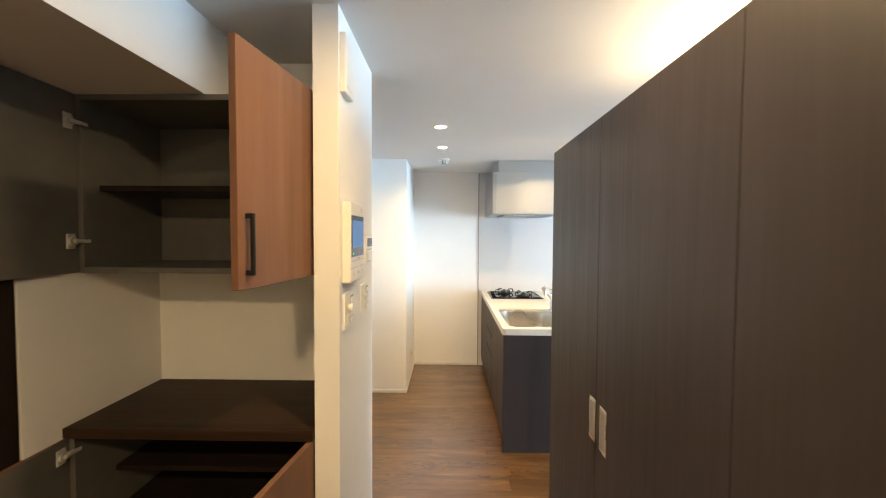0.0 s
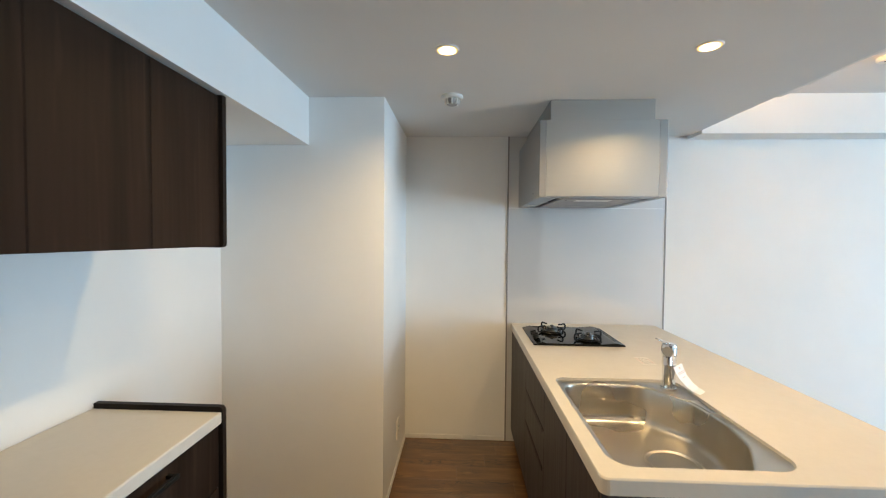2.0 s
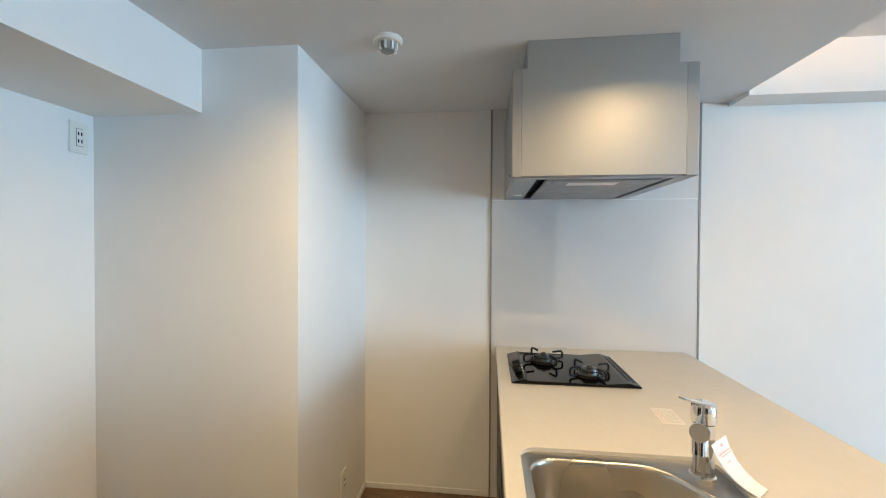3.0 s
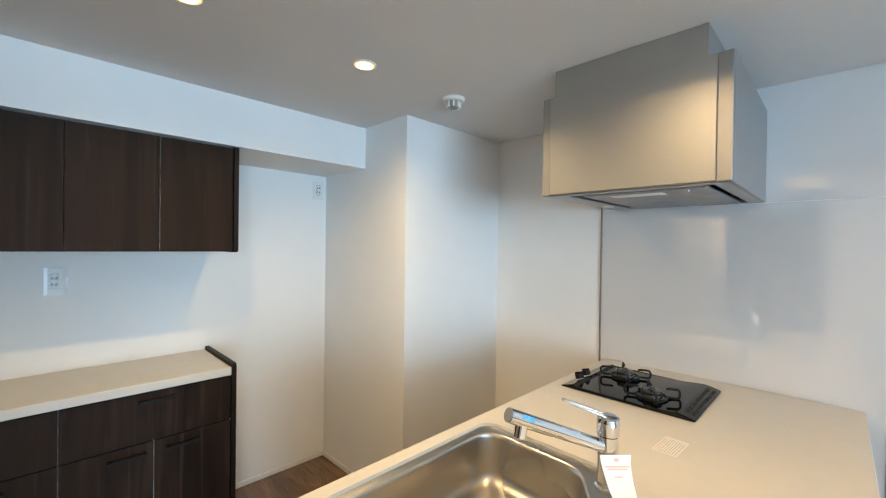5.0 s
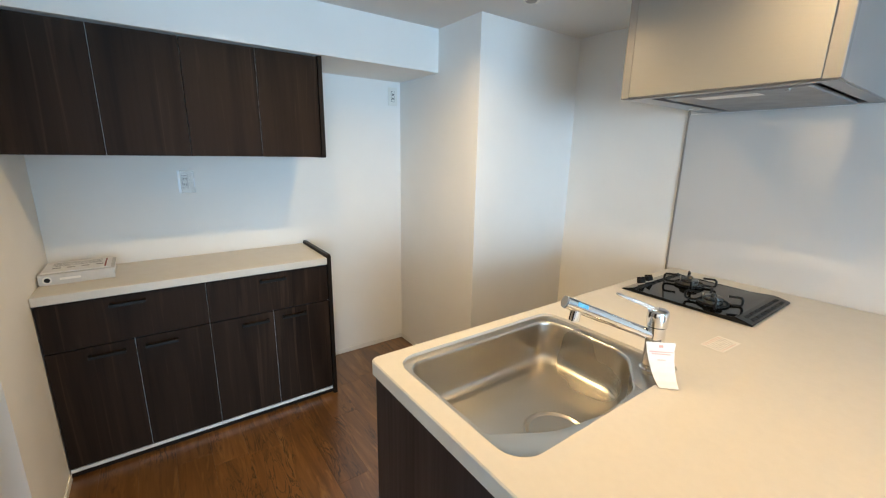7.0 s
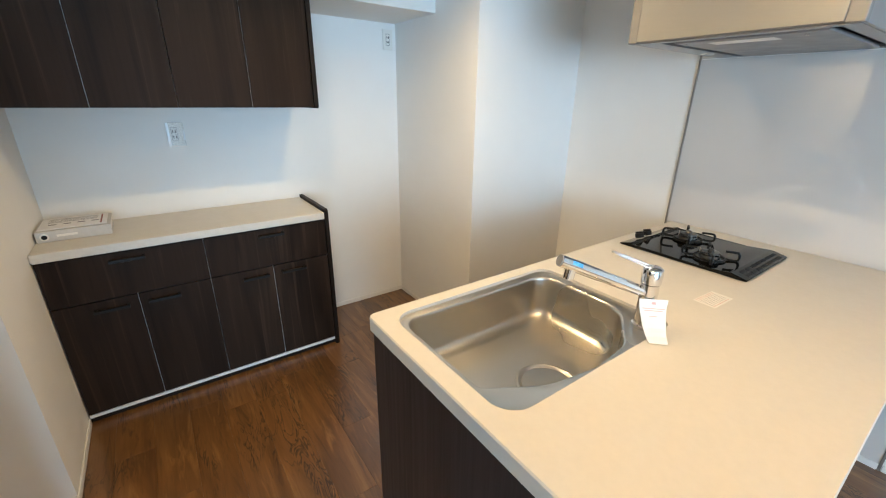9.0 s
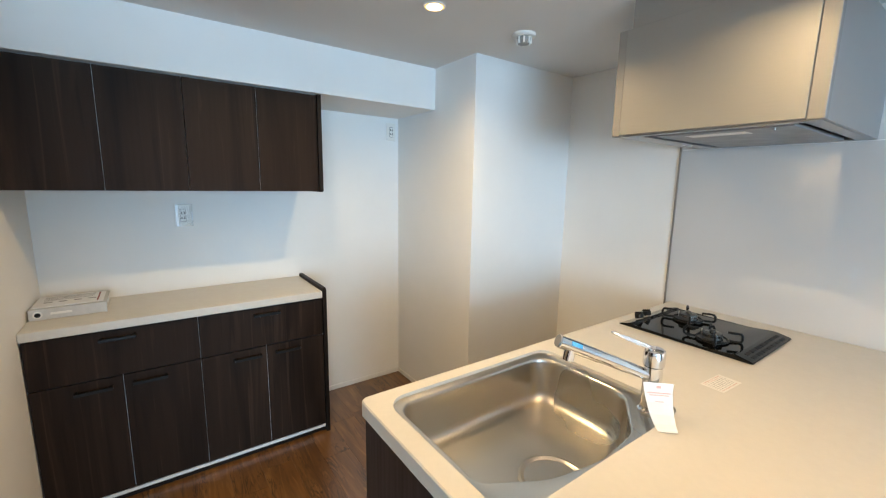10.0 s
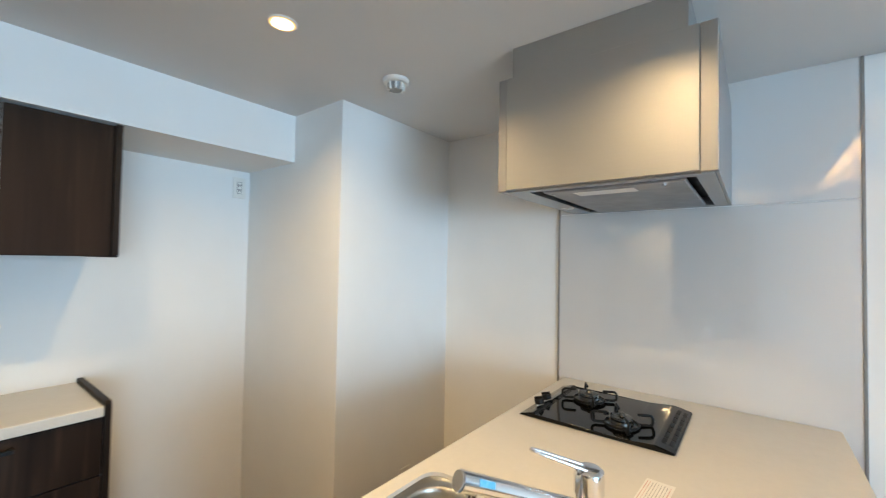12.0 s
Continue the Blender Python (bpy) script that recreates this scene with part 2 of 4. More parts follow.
def cyl(at, r, h, axis=(0, 0, 1), r2=None, seg=28, bev=0.0):
    bm = bmesh.new()
    bmesh.ops.create_cone(bm, cap_ends=True, segments=seg, radius1=r, radius2=r if r2 is None else r2, depth=h)
    if bev:
        edges = [e for e in bm.edges if abs(e.verts[0].co.z - e.verts[1].co.z) < 1e-6]
        bmesh.ops.bevel(bm, geom=edges, offset=bev, segments=2, affect="EDGES", profile=0.5)
    q = Vector((0, 0, 1)).rotation_difference(Vector(axis).normalized())
    return turned(bm, Matrix.Translation(at) @ q.to_matrix().to_4x4())


def rings(loops, cap_first=False, cap_last=False):
    """Skin closed loops of equal length one to the next."""
    bm = bmesh.new()
    vs = [[bm.verts.new(p) for p in loop] for loop in loops]
    n = len(vs[0])
    for a, c in zip(vs, vs[1:]):
        for i in range(n):
            bm.faces.new((a[i], a[(i + 1) % n], c[(i + 1) % n], c[i]))
    if cap_first:
        bm.faces.new(vs[0][::-1])
    if cap_last:
        bm.faces.new(vs[-1])
    return bm


def lathe(at, profile, seg=32):
    loops = [[(at[0] + r * math.cos(2 * math.pi * i / seg), at[1] + r * math.sin(2 * math.pi * i / seg), at[2] + z) for i in range(seg)] for r, z in profile]
    return rings(loops, True, True)


def tube(points, r, seg=10):
    """A round bar along a line of points."""
    pts = [Vector(p) for p in points]
    loops, up = [], None
    for i, p in enumerate(pts):
        d = (pts[min(i + 1, len(pts) - 1)] - pts[max(i - 1, 0)]).normalized()
        side = d.cross(Vector((0, 0, 1)) if abs(d.z) < 0.95 else Vector((1, 0, 0))).normalized() if up is None else d.cross(up).normalized()
        if up is None:
            up = side.cross(d).normalized()
            side = d.cross(up).normalized()
        up = side.cross(d).normalized()
        loops.append([tuple(p + r * (math.cos(2 * math.pi * k / seg) * side + math.sin(2 * math.pi * k / seg) * up)) for k in range(seg)])
    return rings(loops, True, True)


def rounded(corners, radius, seg=8):
    """A closed loop through corners, each rounded by its own radius, in the plane."""
    out = []
    n = len(corners)
    rad = radius if isinstance(radius, (list, tuple)) else [radius] * n
    for i in range(n):
        p, a, c = (Vector(corners[k % n]) for k in (i, i - 1, i + 1))
        da, dc = (a - p).normalized(), (c - p).normalized()
        half = da.angle(dc) / 2
        t = rad[i] / math.tan(half)
        centre = p + (da + dc).normalized() * (rad[i] / math.sin(half))
        s, e = p + da * t - centre, p + dc * t - centre
        ang = math.atan2(s.x * e.y - s.y * e.x, s.dot(e))
        for k in range(seg + 1):
            f = ang * k / seg
            out.append((centre.x + s.x * math.cos(f) - s.y * math.sin(f), centre.y + s.x * math.sin(f) + s.y * math.cos(f)))
    return out


def toward(loop, point, amount):
    """A loop shrunk by about that distance towards a point."""
    out = []
    for x, y in loop:
        d = math.hypot(x - point[0], y - point[1])
        f = max(0.02, 1 - amount / d)
        out.append((point[0] + (x - point[0]) * f, point[1] + (y - point[1]) * f))
    return out


def at_z(loop, z):
    return [(x, y, z) for x, y in loop]


def slab_with_hole(outer, hole, z0, z1, bev=0.004):
    """A plate between two heights with a hole through it and an eased upper edge."""
    bm = bmesh.new()

    def ring(pts, z):
        vs = [bm.verts.new((x, y, z)) for x, y in pts]
        return vs, [bm.edges.new((vs[i], vs[(i + 1) % len(vs)])) for i in range(len(vs))]
    centre = (sum(p[0] for p in outer) / len(outer), sum(p[1] for p in outer) / len(outer))
    inset = toward(outer, centre, bev)
    tv, te = ring(inset, z1)
    hv, he = ring(hole, z1)
    bmesh.ops.triangle_fill(bm, edges=te + he, use_beauty=True)
    mv, me_ = ring(outer, z1 - bev)
    lv, le = ring(outer, z0)
    gv, ge = ring(hole, z0)
    bmesh.ops.triangle_fill(bm, edges=le + ge, use_beauty=True)
    for a, c in ((tv, mv), (mv, lv), (hv, gv)):
        for i in range(len(a)):
            bm.faces.new((a[i], a[(i + 1) % len(a)], c[(i + 1) % len(a)], c[i]))
    return bm


# setting -------------------------------------------------------------------------------
def wall(name, pieces, material=M_WALL, label="white papered wall", category="wall"):
    bm = bmesh.new()
    for p in pieces:
        box(*p, bm=bm)
    return single(name, bm, material, label, category, kind="structure")


FLOOR = wall("floor", [(-1.3, XE + 0.1, -1.3, YN + 0.1, -0.12, -0.013)], M_SUB, "brown walnut plank floor with pale streaks", "floor")
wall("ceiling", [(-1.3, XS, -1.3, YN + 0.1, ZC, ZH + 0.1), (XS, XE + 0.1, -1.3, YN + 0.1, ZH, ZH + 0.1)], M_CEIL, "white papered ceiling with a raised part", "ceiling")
wall("wall_north", [(-1.05, XE + 0.1, YN, YN + 0.1, -0.1, ZH)])
wall("wall_west", [(XW - 0.1, XW, PY1 - 0.085, YN, -0.1, ZC)])
wall("column", [(XW, CX, CY, YN, -0.1, ZC)], label="white papered wall column", category="column")
wall("beam", [(XW, BX, PY1, CY, BZ, ZC), (NX - 0.4, BX, YS, NY, BZ, ZC)], label="white papered ceiling beam", category="beam")
wall("beam_north", [(XS, XE, 4.345, YN, 2.138, ZH)], label="white papered beam under raised ceiling", category="beam")
wall("wall_partition", [(PX0, PX1, PY0, PY1, -0.1, ZC), (XW, PX0, NY, PY1, -0.1, ZC)], label="white papered partition wall end")
wall("wall_hall_west", [(NX - 0.1, NX, 1.103, NY, -0.1, ZC), (NX - 0.5, NX - 0.42, YS, 1.103, -0.1, ZC)])
wall("wall_south", [(-1.4, XE + 0.1, YS - 0.1, YS, -0.1, ZH)])
wall("wall_east", [(XE, XE + 0.1, YS, -1.0, -0.1, ZH), (XE, XE + 0.1, 2.6, YN, -0.1, ZH), (XE, XE + 0.1, -1.0, 2.6, 2.1, ZH)])


def baseboard(x0, x1, y0, y1):
    single("baseboard", box(x0, x1, y0, y1, 0.0, 0.032, 0.003), M_TRIM, "thin white painted baseboard", "baseboard", kind="structure")


BT = 0.007
baseboard(XW + 0.008, CX + BT, CY - BT, CY)
baseboard(CX, CX + BT, CY, YN - 0.008)
baseboard(CX + BT, 0.661, YN - BT, YN)
baseboard(1.757, XE - 0.01, YN - BT, YN)
baseboard(1.436, 1.744, YN - 0.0065 - BT, YN - 0.0065)
baseboard(XW, XW + BT, 2.98, CY)
baseboard(-0.465, PX1 + BT, PY1, PY1 + BT)
baseboard(PX1, PX1 + BT, PY0, PY1)
baseboard(PX0, PX1 + BT, PY0 - BT, PY0)

# balcony window that lets the daylight in
win = thing("window", (XE, 0.8, 0), "white framed sliding balcony window", "window", kind="structure")
for y0, y1 in ((-1.00, -0.94), (0.77, 0.83), (2.54, 2.60)):
    part("window_frame", box(XE + 0.02, XE + 0.07, y0, y1, 0.0, 2.1, 0.004), M_TRIM, win)
for z0, z1 in ((0.0, 0.05), (2.05, 2.10)):
    part("window_frame", box(XE + 0.02, XE + 0.07, -0.94, 2.54, z0, z1, 0.004), M_TRIM, win)
for y0, y1 in ((-0.94, 0.77), (0.83, 2.54)):
    pane = part("pane", box(XE + 0.04, XE + 0.046, y0, y1, 0.05, 2.05), M_GLASS, win)
    pane.visible_shadow = False
wall("ground", [(XE + 0.1, 60, -40, 40, -0.3, -0.12)], plain("balcony_concrete", (0.35, 0.35, 0.34), 0.9), "grey concrete outside the window", "ground")

# glossy wall panel behind the hob
PL, PR = 0.672, 1.745
pan = thing("splash_panel", (PL, YN, 0), "glossy white kitchen wall panel with thin grey joints", "wall panel", kind="structure")
part("panel_lower", box(PL, PR, YN - 0.006, YN, 0.0, 1.660), M_PANEL, pan)
part("panel_upper", box(PL, PR, YN - 0.006, YN, 1.663, ZC), M_PANEL, pan)
part("joint_strip", box(PL - 0.010, PL, YN - 0.009, YN, 0.0, ZC, 0.001), M_ALU, pan, "thin grey metal joint strip")
part("joint_strip", box(PR, PR + 0.010, YN - 0.009, YN, 0.0, ZC, 0.001), M_ALU, pan, "thin grey metal joint strip")

# peninsula -------------------------------------------------------------------------
SETOUT = Vector((0.006, -0.018, 0))     # where the kitchen line stands in the room
YB = YN - SETOUT.y
CTZ, CTH, CL, CR, CF = 0.85, 0.044, 0.693, 1.686, 2.685
PB0, PB1, PBF = 0.700, 1.425, 2.70
SINK = rounded([(0.738, 2.738), (1.250, 2.738), (1.250, 3.425), (0.738, 3.425)], [0.07, 0.07, 0.05, 0.05])
outer = rounded([(CL, CF), (CR, CF), (CR, YB - 0.007), (CL, YB - 0.007)], [0.022, 0.012, 0.002, 0.002], 5)
HOLE = toward(SINK, (0.99, 3.08), 0.004)
single("worktop", slab_with_hole(outer, HOLE, CTZ - CTH, CTZ), M_TOP, "ivory stone-resin worktop of the kitchen peninsula", "worktop", at=(CL, CF, CTZ - CTH))

pen = thing("kitchen_peninsula", (PB0, PBF, 0), "dark espresso kitchen base cabinet with slot grips", "cabinet")
ZB = CTZ - CTH - 0.001
part("end_panel", box(PB0 + 0.0, PB1, PBF, PBF + 0.018, 0.0, ZB, 0.0015), M_PEN, pen)
part("back_panel", box(PB1 - 0.018, PB1, PBF + 0.019, YB - 0.008, 0.0, ZB, 0.0015), M_PEN, pen)
part("plinth", box(PB0 + 0.055, PB0 + 0.07, PBF + 0.019, YB - 0.008, 0.0, 0.09), M_EDGE, pen)
part("inner_wall", box(PB0 + 0.022, PB0 + 0.032, PBF + 0.019, YB - 0.008, 0.09, ZB), M_EDGE, pen)


def front(y0, y1, z0, z1, name):
    return part(name, box(PB0, PB0 + 0.020, y0 + 0.0015, y1 - 0.0015, z0 + 0.0015, z1 - 0.0015, 0.001), M_PEN, pen)


for y0, y1 in ((PBF + 0.020, 3.04), (3.04, 3.405)):
    front(y0, y1, 0.09, ZB - 0.004, "door")
for z0, z1 in ((0.09, 0.443), (0.443, 0.617), (0.617, ZB - 0.004)):
    d = front(3.405, 3.905, z0, z1, "drawer")
    if z1 < 0.7:
        part("slot_grip", box(PB0 - 0.002, PB0 + 0.006, 3.44, 3.875, z1 - 0.020, z1 + 0.002), M_BLK, d, "black recessed slot grip")
front(3.905, YB - 0.009, 0.09, ZB - 0.004, "door")


# sink: sunk flange, bowl with a slanting far corner, drain
sink = thing("sink", (0.99, 3.08, CTZ), "brushed stainless steel sink with a slanted corner", "sink")
BOWL = rounded([(0.764, 2.766), (1.125, 2.766), (1.208, 2.905), (1.233, 3.060), (1.216, 3.215), (1.095, 3.388), (0.764, 3.392)], [0.06, 0.03, 0.22, 0.25, 0.10, 0.10, 0.07], 12)
fl_o = rounded([(0.738, 2.738), (1.250, 2.738), (1.250, 3.425), (0.738, 3.425)], [0.07, 0.07, 0.05, 0.05], 10)


def resample(loop, n, centre):
    """n points of a closed loop at even angles round a centre."""
    out = []
    for k in range(n):
        a = 2 * math.pi * k / n
        d = Vector((math.cos(a), math.sin(a)))
        best = None
        for i in range(len(loop)):
            p, q = Vector(loop[i]) - Vector(centre), Vector(loop[(i + 1) % len(loop)]) - Vector(centre)
            e = q - p
            den = d.x * e.y - d.y * e.x
            if abs(den) < 1e-12:
                continue
            t = (p.x * e.y - p.y * e.x) / den
            u = (p.x * d.y - p.y * d.x) / den
            if t > 0 and -1e-6 <= u <= 1 + 1e-6:
                best = t if best is None else max(best, t)
        out.append((centre[0] + best * d.x, centre[1] + best * d.y))
    return out


SC = (0.985, 3.07)
A = resample(fl_o, 192, SC)
B = resample(BOWL, 192, SC)
loops = [at_z(A, CTZ - 0.0110), at_z(toward(A, SC, 0.006), CTZ - 0.0100), at_z(toward(A, SC, 0.009), CTZ - 0.0105), at_z(toward(A, SC, 0.012), CTZ - 0.0130),
         at_z(toward(B, SC, -0.007), CTZ - 0.0135), at_z(toward(B, SC, -0.002), CTZ - 0.0145), at_z(toward(B, SC, 0.001), CTZ - 0.018), at_z(toward(B, SC, 0.003), CTZ - 0.027), at_z(toward(B, SC, 0.006), CTZ - 0.10),
         at_z(toward(B, SC, 0.009), CTZ - 0.134), at_z(toward(B, SC, 0.012), CTZ - 0.148), at_z(toward(B, SC, 0.018), CTZ - 0.158), at_z(toward(B, SC, 0.028), CTZ - 0.165), at_z(toward(B, SC, 0.042), CTZ - 0.169)]
DR = (1.080, 3.080)
inner = [(DR[0] + 0.090 * math.cos(2 * math.pi * k / 192), DR[1] + 0.090 * math.sin(2 * math.pi * k / 192)) for k in range(192)]
edge_loop = toward(B, SC, 0.042)
for f in (0.15, 0.32, 0.5, 0.7, 0.88, 1.0):
    loops.append([(p[0] + (q[0] - p[0]) * f, p[1] + (q[1] - p[1]) * f, CTZ - 0.169 - 0.008 * f) for p, q in zip(edge_loop, inner)])
bowl = part("bowl", rings(loops), M_STEEL, sink)
bowl.data.polygons.foreach_set("use_smooth", [True] * len(bowl.data.polygons))
part("drain_ring", lathe((DR[0], DR[1], CTZ - 0.178), [(0.094, 0.0), (0.094, 0.003), (0.088, 0.0055), (0.080, 0.003), (0.074, -0.004), (0.070, -0.016), (0.02, -0.018)], 56), M_STEEL, sink, "polished steel drain ring", smooth=True)
part("drain_gap", lathe((DR[0], DR[1], CTZ - 0.1875), [(0.0705, 0.0), (0.0705, 0.002), (0.057, 0.002), (0.057, 0.0)], 48), M_BLK, sink, "dark gap round the drain cover")
part("drain_cover", lathe((DR[0], DR[1], CTZ - 0.190), [(0.0565, 0.0), (0.0565, 0.007), (0.053, 0.010), (0.046, 0.008), (0.012, 0.007), (0.004, 0.007)], 48), M_STEEL, sink, "steel drain cover", smooth=True)

# faucet
FX, FY = 1.190, 3.346
fau = thing("kitchen_faucet", (FX, FY, CTZ), "chrome single lever kitchen faucet with pull-out spout", "faucet")
part("base_ring", lathe((FX, FY, CTZ - 0.0132), [(0.030, 0.0), (0.030, 0.010), (0.026, 0.0135), (0.025, 0.0225), (0.01, 0.0225)]), M_CHROME, fau, smooth=True)
part("body", lathe((FX, FY, CTZ + 0.010), [(0.025, 0.0), (0.0245, 0.06), (0.026, 0.085), (0.026, 0.118), (0.02, 0.119)]), M_CHROME, fau, smooth=True)
part("cap", lathe((FX, FY, CTZ + 0.131), [(0.0285, 0.0), (0.0290, 0.030), (0.0275, 0.042), (0.021, 0.047), (0.006, 0.048)]), M_CHROME, fau, smooth=True)
p0 = Vector((FX, FY, 0.945))
p1 = Vector((1.058, 3.098, 1.060))
way = (p1 - p0).normalized()
part("spout", tube([p0, p0 + way * 0.10, p0 + way * 0.175], 0.0165, 20), M_CHROME, fau, smooth=True)
sp = part("spray_head", tube([p0 + way * 0.176, p0 + way * 0.18, p1 - way * 0.006, p1], 0.0178, 20), M_CHROME, fau, smooth=True)
part("nozzle", tube([p1 - way * 0.036 + Vector((0, 0, -0.010)), p1 - way * 0.031 + Vector((0, 0, -0.042))], 0.0155, 18), M_CHROME, sp, smooth=True)
part("end_cap", tube([p1 + way * 0.0005, p1 + way * 0.004], 0.0165, 20), M_GREY, sp, smooth=True)
fn = (Vector((-way.y, way.x, 0)).normalized() * 0.72 + way.cross(Vector((way.y, -way.x, 0))).normalized() * 0.69)
fn = fn if fn.z > 0 else Vector((fn.x, fn.y, -fn.z))
fn = (fn - way * fn.dot(way)).normalized()
fm = Matrix((way, fn.cross(way), fn)).transposed().to_4x4()
part("film_strip", turned(box(-0.016, 0.016, -0.0055, 0.0055, 0.0172, 0.0186), Matrix.Translation(p1 - way * 0.045) @ fm), M_BLUE, sp, "blue protective film strip")
tip = Vector((1.107, 3.276, 1.061))
lev = [Vector((FX, FY, 1.024)).lerp(tip, f) for f in (0.0, 0.34, 0.68, 1.0)]
side = Vector((0.65, -0.76, 0.0)).normalized()
loop_l = [p + side * w for p, w in zip(lev, (0.012, 0.010, 0.008, 0.005))]
loop_r = [p - side * w for p, w in zip(lev, (0.012, 0.010, 0.008, 0.005))]
part("lever", tube(loop_l + [lev[3] + Vector((-0.005, -0.002, 0.002))] + loop_r[::-1], 0.0034, 10), M_CHROME, fau, smooth=True)


# paper tag that hangs on the faucet and curls out onto the worktop
def strip(points, width, across, thick=0.0008, taper=1.0):
    bm = bmesh.new()
    way_across = Vector(across).normalized() * width / 2
    rows = []
    for i, p in enumerate(points):
        p = Vector(p)
        side = way_across * (1 + (taper - 1) * i / (len(points) - 1))
        d = (Vector(points[min(i + 1, len(points) - 1)]) - Vector(points[max(i - 1, 0)])).normalized()
        n = d.cross(side).normalized() * thick
        rows.append([bm.verts.new(q) for q in (p - side, p + side, p + side + n, p - side + n)])
    for a, c in zip(rows, rows[1:]):
        for i in range(4):
            bm.faces.new((a[i], a[(i + 1) % 4], c[(i + 1) % 4], c[i]))
    bm.faces.new(rows[0]), bm.faces.new(rows[-1][::-1])
    return bm


TAGP = [(1.216, 3.329, 0.942), (1.221, 3.322, 0.922), (1.232, 3.312, 0.897), (1.248, 3.297, 0.874), (1.264, 3.282, 0.860), (1.281, 3.266, 0.8532)]
ACR = (0.77, 0.64, 0.06)
tag = thing("paper_tag", (1.24, 3.24, CTZ), "white paper care tag with pink print on faucet", "tag")
part("sheet", strip(TAGP, 0.076, ACR, taper=0.62), M_PAPER, tag)
nrm = (Vector(TAGP[2]) - Vector(TAGP[0])).cross(Vector(ACR)).normalized()
if nrm.y > 0:
    nrm = -nrm
for k, (f, w) in enumerate(((0.22, 0.011), (0.52, 0.060), (0.64, 0.048), (0.95, 0.020))):
    p = Vector(TAGP[0]).lerp(Vector(TAGP[2]), f) + nrm * 0.0022
    d = (Vector(TAGP[2]) - Vector(TAGP[0])).normalized() * (0.0034 if k == 0 else 0.0010)
    part("print_bar", strip([p - d, p + d], w, ACR, 0.0004), M_PINK, tag)
st = thing("counter_sticker", (1.25, 3.665, CTZ), "small paper notice with red and grey print on worktop", "sticker")
R = Matrix.Translation((1.246, 3.685, CTZ)) @ pose(0, 0, 0, 0, 0, -3)
part("sheet", turned(box(-0.034, 0.034, -0.062, 0.062, 0.0003, 0.0008), R), M_NOTE, st)
ink = random.Random(3)
for i in range(9):
    x, y = -0.0295 + i * 0.0069, -0.054
    while y < 0.046:
        w = min(ink.uniform(0.004, 0.016), 0.054 - y)
        part("print_bar", turned(box(x, x + (0.0022 if i in (0, 8) else 0.0014), y, y + w, 0.0008, 0.0011), R), M_NOTER if i in (0, 1, 8) else M_NOTEP, st)
        y += w + ink.uniform(0.002, 0.005)

# gas hob
HX0, HX1, HY0, HY1 = 0.744, 1.258, 3.930, 4.362
hob = thing("gas_hob", (HX0, HY0, CTZ), "black glass two burner gas hob with iron trivets", "hob")
prof = [(HX0, 0.001), (HX0 + 0.004, 0.006), (HX0 + 0.058, 0.021), (HX0 + 0.066, 0.012), (HX1 - 0.150, 0.012), (HX1 - 0.062, 0.020), (HX1 - 0.054, 0.020), (HX1 - 0.002, 0.008), (HX1 - 0.001, 0.001)]
bm = bmesh.new()
rows = [[bm.verts.new((x, y, CTZ + z)) for x, z in prof] for y in (HY0, HY1)]
for i in range(len(prof)):
    j = (i + 1) % len(prof)
    bm.faces.new((rows[0][i], rows[0][j], rows[1][j], rows[1][i]))
bm.faces.new(rows[0][::-1]), bm.faces.new(rows[1])
bmesh.ops.bevel(bm, geom=bm.edges[:], offset=0.003, segments=2, affect="EDGES")
part("top_plate", bm, M_BLACKG, hob, smooth=True)
slope = Matrix.Translation((HX1 - 0.028, 0, CTZ + 0.0140)) @ pose(0, 0, 0, 0, math.degrees(math.atan2(0.012, 0.052)), 0)
for k in range(7):
    y = HY0 + 0.045 + k * 0.051
    for x in (-0.018, 0.004):
        part("vent_slot", turned(box(x, x + 0.013, y, y + 0.041, -0.001, 0.0012, 0.0004), slope), M_SLOT, hob, "black vent slot")
for y in (4.040, 4.108):
    kn = part("knob", turned(cyl((0, 0, 0.012), 0.0185, 0.020, bev=0.003), Matrix.Translation((HX0 + 0.036, y, CTZ + 0.0165)) @ pose(0, 0, 0, 0, -16, 0)), M_BLK, hob, smooth=True)
    part("knob_grip", turned(box(-0.017, 0.017, -0.005, 0.005, 0.0215, 0.030, 0.002), Matrix.Translation((HX0 + 0.036, y, CTZ + 0.0165)) @ pose(0, 0, 0, 0, -16, 0)), M_BLK, kn)


